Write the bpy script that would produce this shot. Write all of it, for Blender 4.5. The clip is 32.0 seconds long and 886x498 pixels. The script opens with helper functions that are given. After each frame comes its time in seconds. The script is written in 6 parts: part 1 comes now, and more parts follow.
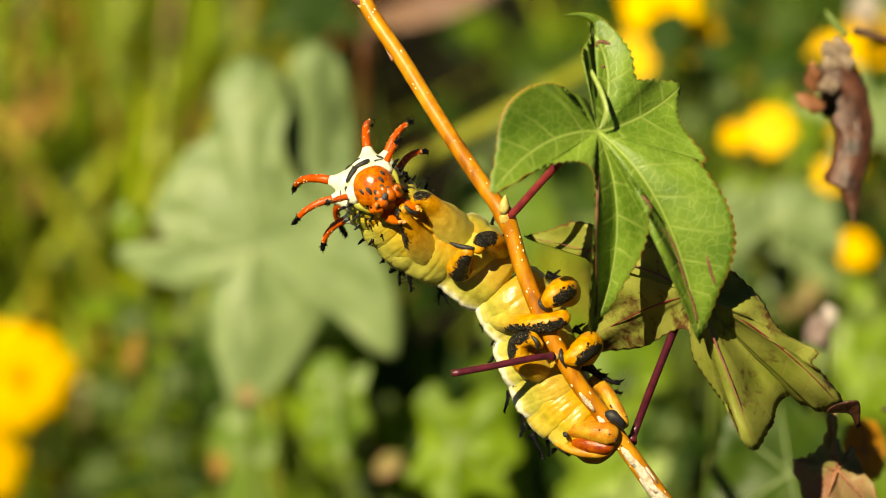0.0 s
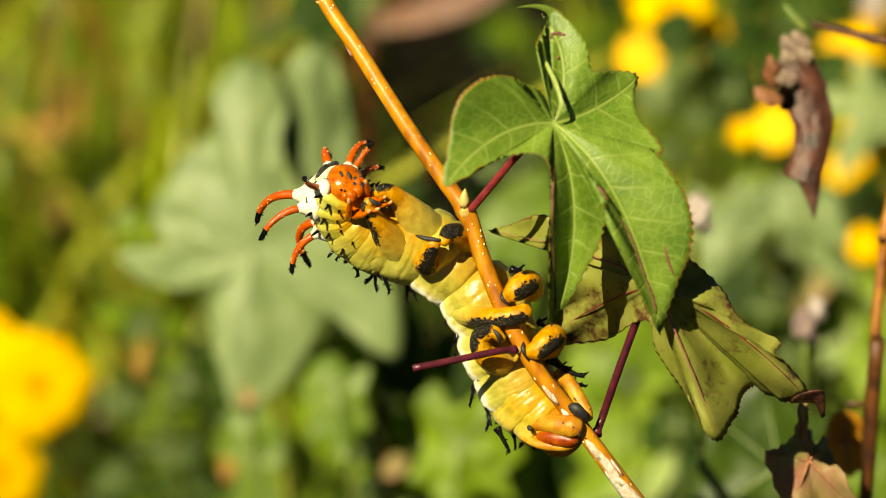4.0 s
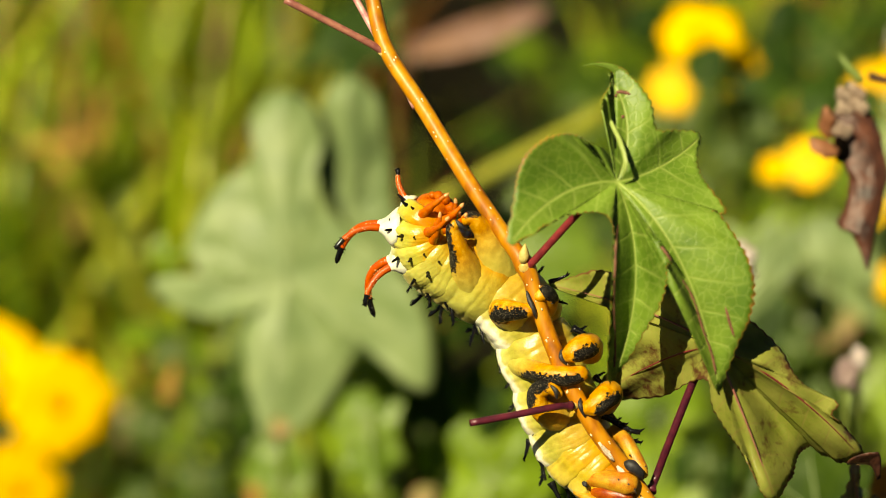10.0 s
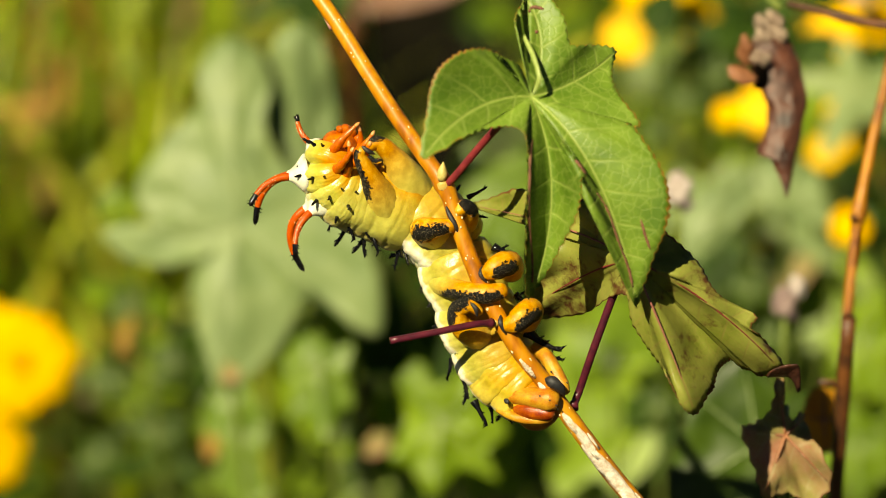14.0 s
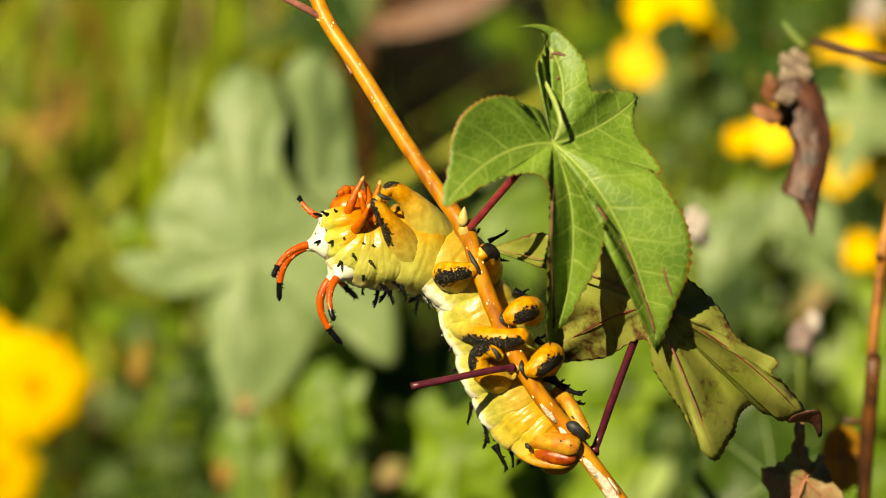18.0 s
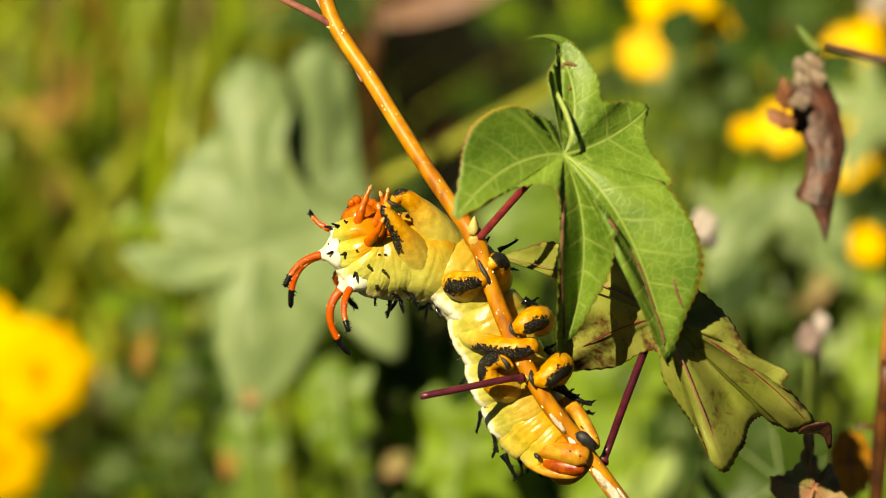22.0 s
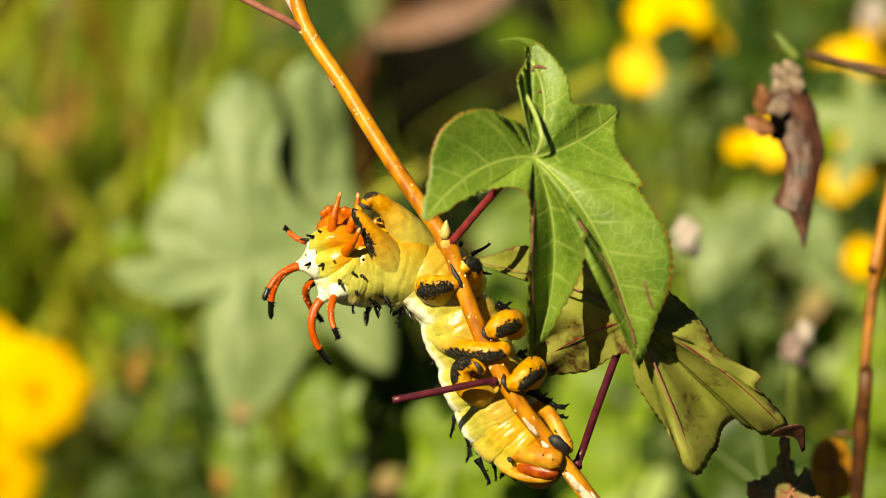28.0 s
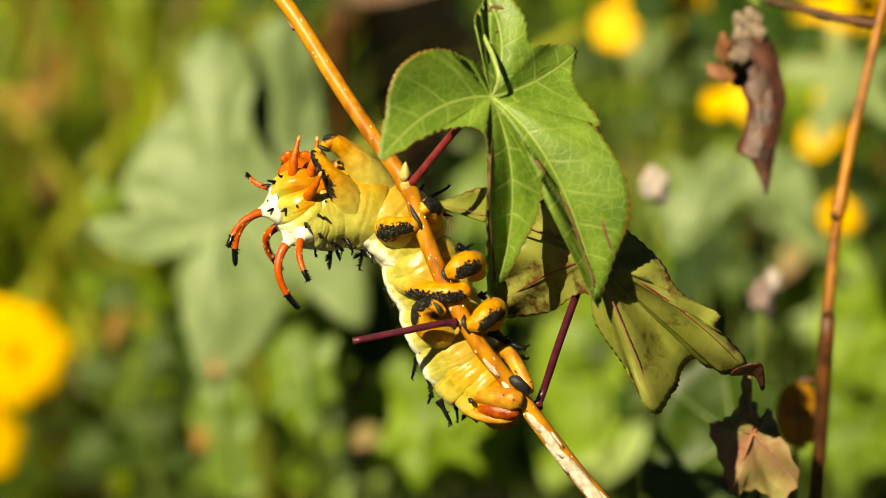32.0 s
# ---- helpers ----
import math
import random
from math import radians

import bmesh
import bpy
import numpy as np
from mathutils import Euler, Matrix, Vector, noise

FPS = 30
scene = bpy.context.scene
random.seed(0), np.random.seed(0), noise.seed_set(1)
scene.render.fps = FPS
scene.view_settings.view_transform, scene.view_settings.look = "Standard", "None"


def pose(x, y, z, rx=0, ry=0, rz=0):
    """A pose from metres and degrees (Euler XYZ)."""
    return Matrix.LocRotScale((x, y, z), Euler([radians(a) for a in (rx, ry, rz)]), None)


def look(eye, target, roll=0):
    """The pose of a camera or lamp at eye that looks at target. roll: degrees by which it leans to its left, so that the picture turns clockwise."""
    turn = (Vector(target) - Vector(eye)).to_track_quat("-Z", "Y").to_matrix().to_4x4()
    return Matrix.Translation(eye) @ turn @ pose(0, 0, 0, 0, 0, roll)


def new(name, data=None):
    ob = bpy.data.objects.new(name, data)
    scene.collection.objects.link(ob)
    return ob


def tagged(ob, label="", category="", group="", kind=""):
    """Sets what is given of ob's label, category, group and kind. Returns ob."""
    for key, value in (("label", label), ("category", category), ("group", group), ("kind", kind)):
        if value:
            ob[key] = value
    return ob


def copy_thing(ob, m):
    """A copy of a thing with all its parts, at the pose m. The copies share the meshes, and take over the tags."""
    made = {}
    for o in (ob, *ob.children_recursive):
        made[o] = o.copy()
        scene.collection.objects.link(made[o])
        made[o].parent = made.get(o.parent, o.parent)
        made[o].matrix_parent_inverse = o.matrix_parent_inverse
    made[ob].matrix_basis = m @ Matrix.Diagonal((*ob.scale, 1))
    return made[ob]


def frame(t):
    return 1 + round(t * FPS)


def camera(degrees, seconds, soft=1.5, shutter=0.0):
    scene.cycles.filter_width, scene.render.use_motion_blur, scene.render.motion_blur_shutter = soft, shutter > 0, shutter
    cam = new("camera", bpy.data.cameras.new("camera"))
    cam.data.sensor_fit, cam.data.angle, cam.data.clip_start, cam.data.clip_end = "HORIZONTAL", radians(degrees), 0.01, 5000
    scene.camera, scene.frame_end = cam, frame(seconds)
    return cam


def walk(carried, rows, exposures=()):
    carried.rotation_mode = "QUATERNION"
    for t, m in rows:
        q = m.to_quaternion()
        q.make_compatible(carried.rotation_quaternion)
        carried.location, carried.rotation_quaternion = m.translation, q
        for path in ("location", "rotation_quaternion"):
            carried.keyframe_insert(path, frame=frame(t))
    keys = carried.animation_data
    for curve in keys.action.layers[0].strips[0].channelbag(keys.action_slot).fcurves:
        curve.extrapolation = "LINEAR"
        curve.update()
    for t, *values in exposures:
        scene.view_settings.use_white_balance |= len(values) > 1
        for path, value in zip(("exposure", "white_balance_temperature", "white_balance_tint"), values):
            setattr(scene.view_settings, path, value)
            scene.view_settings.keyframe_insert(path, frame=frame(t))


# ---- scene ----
from mathutils.bvhtree import BVHTree

# the camera and its way
cam = camera(20.0, 32.0, soft=1.0)
cam.data.dof.use_dof = True
cam.data.dof.focus_distance = 0.80
cam.data.dof.aperture_fstop = 6.2
PATH = [
    (0, look((-0.0287, -0.0008, 1.2959), (-0.0087, 0.9056, 0.8733), 1.07)),
    (0.5, look((-0.0344, 0.0004, 1.2958), (-0.0133, 0.9064, 0.8726), 1.02)),
    (1, look((-0.0433, 0, 1.2965), (-0.0189, 0.9069, 0.875), 1.07)),
    (1.5, look((-0.0298, -0.0008, 1.2938), (-0.0119, 0.906, 0.8722), 0.74)),
    (2, look((-0.0238, -0.0028, 1.2913), (-0.0083, 0.905, 0.872), 0.51)),
    (2.5, look((-0.0107, 0, 1.2967), (-0.0034, 0.9054, 0.872), -0.12)),
    (4.5, look((0.0042, -0.0034, 1.2889), (-0.0017, 0.9056, 0.8721), -0.11)),
    (5, look((0.0083, -0.005, 1.287), (-0.0015, 0.905, 0.8723), 0.15)),
    (5.5, look((0.0034, -0.0032, 1.2888), (-0.0049, 0.9066, 0.8738), 0.06)),
    (6, look((0.0067, -0.0011, 1.2927), (-0.0039, 0.9079, 0.8758), -0.10)),
    (6.5, look((0.0057, -0.0032, 1.2879), (-0.0019, 0.9064, 0.8725), -0.11)),
    (7, look((0.0101, -0.003, 1.2912), (-0.0004, 0.9058, 0.8737), 0.02)),
    (7.5, look((0.018, 0.001, 1.2972), (0.001, 0.9085, 0.8772), -0.18)),
    (8, look((0.0129, 0, 1.2951), (-0.0032, 0.9085, 0.8772), 0.01)),
    (8.5, look((-0.0034, -0.003, 1.2911), (-0.0092, 0.9068, 0.876), 0.23)),
    (9, look((-0.0107, -0.0001, 1.2984), (-0.0166, 0.9096, 0.8831), 0.46)),
    (9.5, look((-0.0125, 0.0073, 1.3113), (-0.0198, 0.9152, 0.8921), 0.52)),
    (10, look((-0.0179, 0.0045, 1.3058), (-0.0195, 0.913, 0.8879), 0.76)),
    (10.5, look((-0.0083, 0.0035, 1.3024), (-0.0127, 0.9102, 0.8805), 0.46)),
    (11, look((-0.0095, 0.0012, 1.2984), (-0.0116, 0.9068, 0.8742), 0.55)),
    (11.5, look((-0.0052, -0.0005, 1.2959), (-0.0053, 0.9032, 0.8676), 0.28)),
    (12, look((-0.0108, -0.0013, 1.2951), (-0.0075, 0.9025, 0.867), 0.28)),
    (12.5, look((-0.0125, -0.0002, 1.2969), (-0.0059, 0.9037, 0.869), 0.30)),
    (13, look((-0.0053, -0.0013, 1.2946), (0, 0.9028, 0.8674), 0.14)),
    (13.5, look((-0.0004, -0.0015, 1.2953), (0.004, 0.9023, 0.8673), 0.16)),
    (14, look((0.0053, -0.0053, 1.289), (0.007, 0.8999, 0.8641), 0.03)),
    (14.5, look((0.0016, -0.0061, 1.287), (0.004, 0.9011, 0.8664), 0.22)),
    (16.5, look((-0.0013, -0.0024, 1.297), (-0.0006, 0.9056, 0.8779), 0.23)),
    (17, look((-0.0006, -0.0024, 1.2963), (-0.0004, 0.9057, 0.8776), 0.17)),
    (17.5, look((0.0039, -0.0012, 1.2977), (0.004, 0.9059, 0.8767), 0.05)),
    (18, look((0, 0, 1.3), (0, 0.9063, 0.8774), 0.00)),
    (18.5, look((-0.0052, 0.0026, 1.3026), (-0.0009, 0.9087, 0.8795), -0.13)),
    (19, look((-0.0089, 0.0039, 1.3038), (-0.0015, 0.9095, 0.8795), 0.06)),
    (19.5, look((0.0002, 0.0067, 1.3093), (0.0036, 0.9095, 0.8792), -0.08)),
    (20, look((-0.0065, 0.0076, 1.3099), (0.0001, 0.9101, 0.879), 0.07)),
    (20.5, look((-0.0086, 0.0068, 1.3083), (-0.0032, 0.9093, 0.8776), 0.38)),
    (21, look((-0.0089, 0.0099, 1.313), (-0.0043, 0.9108, 0.8789), 0.19)),
    (21.5, look((-0.0098, 0.0082, 1.311), (-0.0056, 0.9097, 0.878), 0.13)),
    (22, look((-0.0028, 0.0071, 1.3095), (-0.0032, 0.9088, 0.877), 0.24)),
    (22.5, look((-0.006, 0.007, 1.3094), (-0.006, 0.9088, 0.8772), 0.30)),
    (23, look((-0.0061, 0.003, 1.3034), (-0.0053, 0.9066, 0.875), 0.27)),
    (23.5, look((0.0034, 0.0004, 1.3), (0.0005, 0.9052, 0.8742), 0.20)),
    (24, look((0.0033, -0.0003, 1.2999), (-0.0017, 0.9053, 0.8759), 0.20)),
    (24.5, look((-0.0012, 0.0005, 1.3004), (-0.0048, 0.9074, 0.879), 0.03)),
    (25, look((-0.0063, 0.0031, 1.3037), (-0.0091, 0.9104, 0.8831), 0.26)),
    (25.5, look((0.0042, 0.0007, 1.3008), (-0.0005, 0.9078, 0.8799), -0.00)),
    (27.5, look((0.0129, 0.0019, 1.3011), (0.0042, 0.9093, 0.8809), -0.23)),
    (28, look((0.011, 0.0037, 1.3028), (0.0043, 0.9101, 0.8803), -0.14)),
    (28.5, look((0.0111, 0.0028, 1.3011), (0.0066, 0.9081, 0.8765), -0.26)),
    (29, look((0.0078, 0.0043, 1.3017), (0.0048, 0.9083, 0.8742), -0.23)),
    (29.5, look((0.0081, 0.0035, 1.301), (0.0061, 0.9066, 0.8716), -0.30)),
    (30, look((0.0155, 0.0021, 1.2994), (0.0126, 0.9041, 0.8676), -0.54)),
    (30.5, look((0.0137, 0.0033, 1.3007), (0.012, 0.9049, 0.8681), -0.38)),
    (31, look((0.0165, 0.0019, 1.2988), (0.0139, 0.9035, 0.8663), -0.39)),
    (31.5, look((0.0224, -0.002, 1.2936), (0.0195, 0.8997, 0.8611), -0.55)),
    (32, look((0.0223, -0.0022, 1.2939), (0.0174, 0.8999, 0.8623), -0.42)),
]
walk(cam, PATH, exposures=[(0.0, 0.66, 9200, -2), (32.0, 0.66, 9200, -2)])

# world and sun
world = bpy.data.worlds.new("sky")
scene.world = world
world.use_nodes = True
wn = world.node_tree.nodes
sky = wn.new("ShaderNodeTexSky")
sky.sky_type, sky.sun_disc = "NISHITA", False
sky.air_density, sky.dust_density = 0.15, 0.1
SUN_WAY = Vector((0.38, 0.57, -0.72)).normalized()   # the way the light goes
sky.sun_elevation = math.asin(-SUN_WAY.z)
sky.sun_rotation = math.atan2(-SUN_WAY.x, -SUN_WAY.y)
world.node_tree.links.new(sky.outputs[0], wn["Background"].inputs[0])
wn["Background"].inputs[1].default_value = 0.05
sun = new("sun", bpy.data.lights.new("sun", "SUN"))
sun.data.energy, sun.data.angle, sun.data.color = 5.0, radians(0.53), (1.0, 0.94, 0.84)
sun.matrix_world = look((-1, -1, 3), Vector((-1, -1, 3)) + SUN_WAY)


# ---- materials ----
def nodes_of(name):
    m = bpy.data.materials.new(name)
    m.use_nodes = True
    return m, m.node_tree, m.node_tree.nodes["Principled BSDF"]


def ramp(nt, stops, interp="LINEAR"):
    r = nt.nodes.new("ShaderNodeValToRGB")
    r.color_ramp.interpolation = interp
    el = r.color_ramp.elements
    while len(el) < len(stops):
        el.new(0.5)
    for e, (at, col) in zip(el, stops):
        e.position, e.color = at, (*col, 1)
    return r


def noise_of(nt, scale, detail=4.0, rough=0.6, coord="Object"):
    tc = nt.nodes.new("ShaderNodeTexCoord")
    n = nt.nodes.new("ShaderNodeTexNoise")
    n.inputs["Scale"].default_value, n.inputs["Detail"].default_value, n.inputs["Roughness"].default_value = scale, detail, rough
    nt.links.new(tc.outputs[coord], n.inputs["Vector"])
    return n


def mix_of(nt, fac, a, b, mode="MIX"):
    m = nt.nodes.new("ShaderNodeMix")
    m.data_type, m.blend_type = "RGBA", mode
    for sock, val in ((m.inputs[0], fac), (m.inputs[6], a), (m.inputs[7], b)):
        if hasattr(val, "links"):
            nt.links.new(val, sock)
        elif isinstance(val, tuple):
            sock.default_value = (*val, 1)
        else:
            sock.default_value = val
    return m.outputs[2]


def math_of(nt, op, a, b=0.0, clamp=False):
    m = nt.nodes.new("ShaderNodeMath")
    m.operation, m.use_clamp = op, clamp
    for sock, val in zip(m.inputs, (a, b)):
        if hasattr(val, "links"):
            nt.links.new(val, sock)
        else:
            sock.default_value = val
    return m.outputs[0]


def bump_of(nt, bsdf, height, strength, distance):
    b = nt.nodes.new("ShaderNodeBump")
    b.inputs["Strength"].default_value, b.inputs["Distance"].default_value = strength, distance
    nt.links.new(height, b.inputs["Height"])
    nt.links.new(b.outputs[0], bsdf.inputs["Normal"])


def plain(name, col, col2, scale, rough=0.5, bump=0.0, dist=0.0003, gloss=0.5, fine=None):
    """A mottled surface of two tones with fine relief."""
    m, nt, p = nodes_of(name)
    big = noise_of(nt, scale)
    small = noise_of(nt, fine or scale * 7, 3.0)
    f = math_of(nt, "ADD", math_of(nt, "MULTIPLY", big.outputs[0], 0.7), math_of(nt, "MULTIPLY", small.outputs[0], 0.3))
    r = ramp(nt, [(0.38, col), (0.62, col2)])
    nt.links.new(f, r.inputs[0])
    nt.links.new(r.outputs[0], p.inputs["Base Color"])
    p.inputs["Roughness"].default_value = rough
    p.inputs["Specular IOR Level"].default_value = gloss
    if bump:
        bump_of(nt, p, small.outputs[0], bump, dist)
    return m


def leaf_material(name, blade, blade2, vein, edge, veins=1.0, gloss=0.5, thin=0.25, dead=0.0, dead_col=(0.16, 0.07, 0.02), rough=0.42, spread=0.0, rim_from=0.91, relief=0.32, fray=0.0):
    """Blade with side veins that branch from the midrib: the map's u runs along the lobe in centimetres, v across from -1 to 1."""
    m, nt, p = nodes_of(name)
    out = nt.nodes["Material Output"]
    uv = nt.nodes.new("ShaderNodeUVMap")
    sep = nt.nodes.new("ShaderNodeSeparateXYZ")
    nt.links.new(uv.outputs[0], sep.inputs[0])
    u, v = sep.outputs[0], sep.outputs[1]
    av = math_of(nt, "ABSOLUTE", v)
    wob = noise_of(nt, 90, 2.0)
    wobble = math_of(nt, "MULTIPLY", math_of(nt, "SUBTRACT", wob.outputs[0], 0.5), 0.20)
    ph = math_of(nt, "ADD", math_of(nt, "SUBTRACT", math_of(nt, "MULTIPLY", u, 0.95), math_of(nt, "MULTIPLY", av, 0.85)), wobble)
    tri = math_of(nt, "ABSOLUTE", math_of(nt, "SUBTRACT", math_of(nt, "FRACT", ph), 0.5))
    side = math_of(nt, "SUBTRACT", 1.0, math_of(nt, "MULTIPLY", tri, 15.0), True)
    side = math_of(nt, "MULTIPLY", math_of(nt, "MULTIPLY", side, 0.62), math_of(nt, "SUBTRACT", 1.15, av, True))
    vor = nt.nodes.new("ShaderNodeTexVoronoi")
    vor.feature = "DISTANCE_TO_EDGE"
    vor.inputs["Scale"].default_value = 330.0
    tc = nt.nodes.new("ShaderNodeTexCoord")
    nt.links.new(tc.outputs["Object"], vor.inputs["Vector"])
    net = math_of(nt, "SUBTRACT", 1.0, math_of(nt, "MULTIPLY", vor.outputs[0], 12.0), True)
    net = math_of(nt, "MULTIPLY", net, 0.30)
    rib = math_of(nt, "SUBTRACT", 1.0, math_of(nt, "MULTIPLY", av, 26.0), True)
    lines = math_of(nt, "MULTIPLY", math_of(nt, "MAXIMUM", math_of(nt, "MAXIMUM", side, net), rib), veins)
    big = noise_of(nt, 45, 5.0)
    base = ramp(nt, [(0.36, blade), (0.64, blade2)])
    nt.links.new(big.outputs[0], base.inputs[0])
    col = mix_of(nt, math_of(nt, "MULTIPLY", lines, 0.72), base.outputs[0], vein)
    if spread:
        info = nt.nodes.new("ShaderNodeObjectInfo")
        tone = ramp(nt, [(0.0, (0.7, 0.75, 0.7)), (1.0, (1.25, 1.2, 1.1))])
        nt.links.new(info.outputs["Random"], tone.inputs[0])
        col = mix_of(nt, spread, col, tone.outputs[0], "MULTIPLY")
    stain = noise_of(nt, 70, 6.0, 0.7)
    torn = math_of(nt, "ADD", av, math_of(nt, "MULTIPLY", math_of(nt, "SUBTRACT", stain.outputs[0], 0.5), fray))
    rim = math_of(nt, "MULTIPLY", math_of(nt, "SUBTRACT", torn, rim_from, True), 16.0 if not fray else 7.0, True)
    col = mix_of(nt, rim, col, edge)
    spots = math_of(nt, "MULTIPLY", math_of(nt, "SUBTRACT", stain.outputs[0], 0.70 - dead, True), 9.0, True)
    col = mix_of(nt, spots, col, dead_col)
    nt.links.new(col, p.inputs["Base Color"])
    p.inputs["Roughness"].default_value = rough
    p.inputs["Specular IOR Level"].default_value = gloss
    bump_of(nt, p, math_of(nt, "SUBTRACT", big.outputs[0], math_of(nt, "MULTIPLY", lines, 0.6)), relief, 0.0005)
    tl = nt.nodes.new("ShaderNodeBsdfTranslucent")
    hs = nt.nodes.new("ShaderNodeHueSaturation")
    hs.inputs["Saturation"].default_value, hs.inputs["Value"].default_value = 1.15, 1.5
    nt.links.new(col, hs.inputs["Color"])
    nt.links.new(hs.outputs[0], tl.inputs[0])
    mx = nt.nodes.new("ShaderNodeMixShader")
    mx.inputs[0].default_value = thin
    nt.links.new(p.outputs[0], mx.inputs[1])
    nt.links.new(tl.outputs[0], mx.inputs[2])
    nt.links.new(mx.outputs[0], out.inputs[0])
    return m


def skin_material(name, stops):
    """Caterpillar skin: tone follows the place round the body, from back (0) to belly (1)."""
    m, nt, p = nodes_of(name)
    tc = nt.nodes.new("ShaderNodeTexCoord")
    sc = nt.nodes.new("ShaderNodeVectorMath")
    sc.operation = "MULTIPLY"
    sc.inputs[1].default_value = (1, 0, 1)
    nt.links.new(tc.outputs["Object"], sc.inputs[0])
    nm = nt.nodes.new("ShaderNodeVectorMath")
    nm.operation = "NORMALIZE"
    nt.links.new(sc.outputs[0], nm.inputs[0])
    sep = nt.nodes.new("ShaderNodeSeparateXYZ")
    nt.links.new(nm.outputs[0], sep.inputs[0])
    big = noise_of(nt, 130, 4.0)
    small = noise_of(nt, 1500, 3.0)
    f = math_of(nt, "ADD", math_of(nt, "MULTIPLY", sep.outputs[2], 0.5), 0.5)
    f = math_of(nt, "ADD", f, math_of(nt, "MULTIPLY", math_of(nt, "SUBTRACT", big.outputs[0], 0.5), 0.24))
    r = ramp(nt, stops)
    nt.links.new(f, r.inputs[0])
    mott = ramp(nt, [(0.32, (0.78, 0.74, 0.60)), (0.66, (1.06, 1.06, 1.0))])
    mid = noise_of(nt, 420, 4.0, 0.65)
    nt.links.new(mid.outputs[0], mott.inputs[0])
    col = mix_of(nt, 0.85, r.outputs[0], mott.outputs[0], "MULTIPLY")
    nt.links.new(col, p.inputs["Base Color"])
    p.inputs["Roughness"].default_value = 0.30
    p.inputs["Subsurface Weight"].default_value = 0.08
    p.inputs["Subsurface Radius"].default_value = (0.003, 0.0016, 0.0004)
    hgt = math_of(nt, "ADD", math_of(nt, "MULTIPLY", mid.outputs[0], 0.8), math_of(nt, "MULTIPLY", small.outputs[0], 0.35))
    bump_of(nt, p, hgt, 0.45, 0.0005)
    return m


SKIN = skin_material("caterpillar_skin", [(0.0, (0.34, 0.39, 0.14)), (0.22, (0.60, 0.61, 0.28)), (0.30, (0.93, 0.92, 0.80)), (0.57, (0.93, 0.91, 0.74)), (0.62, (0.56, 0.51, 0.16)), (0.72, (0.42, 0.39, 0.075)), (0.88, (0.43, 0.36, 0.06)), (1.0, (0.47, 0.30, 0.04))])
SKIN_MID = skin_material("fore_skin", [(0.0, (0.40, 0.40, 0.14)), (0.14, (0.78, 0.77, 0.50)), (0.26, (0.58, 0.52, 0.18)), (0.42, (0.45, 0.44, 0.11)), (0.72, (0.43, 0.39, 0.075)), (0.92, (0.46, 0.33, 0.04)), (1.0, (0.49, 0.24, 0.015))])
SKIN_REAR = skin_material("rear_skin", [(0.0, (0.42, 0.42, 0.16)), (0.3, (0.86, 0.83, 0.60)), (0.44, (0.90, 0.88, 0.66)), (0.52, (0.60, 0.48, 0.10)), (0.80, (0.50, 0.375, 0.04)), (1.0, (0.54, 0.29, 0.02))])
SKIN_END = skin_material("anal_skin", [(0.0, (0.40, 0.14, 0.02)), (0.35, (0.50, 0.20, 0.02)), (0.6, (0.60, 0.36, 0.03)), (0.8, (0.54, 0.29, 0.02)), (1.0, (0.45, 0.16, 0.01))])
SKIN_FRONT = skin_material("thorax_skin", [(0.0, (0.84, 0.84, 0.66)), (0.22, (0.80, 0.79, 0.50)), (0.40, (0.54, 0.53, 0.15)), (0.72, (0.50, 0.46, 0.07)), (0.90, (0.58, 0.30, 0.02)), (1.0, (0.54, 0.20, 0.012))])
WHITE_SKIN = plain("white_tubercle_skin", (0.74, 0.74, 0.55), (0.82, 0.82, 0.68), 300, 0.35, 0.3, 0.0003)


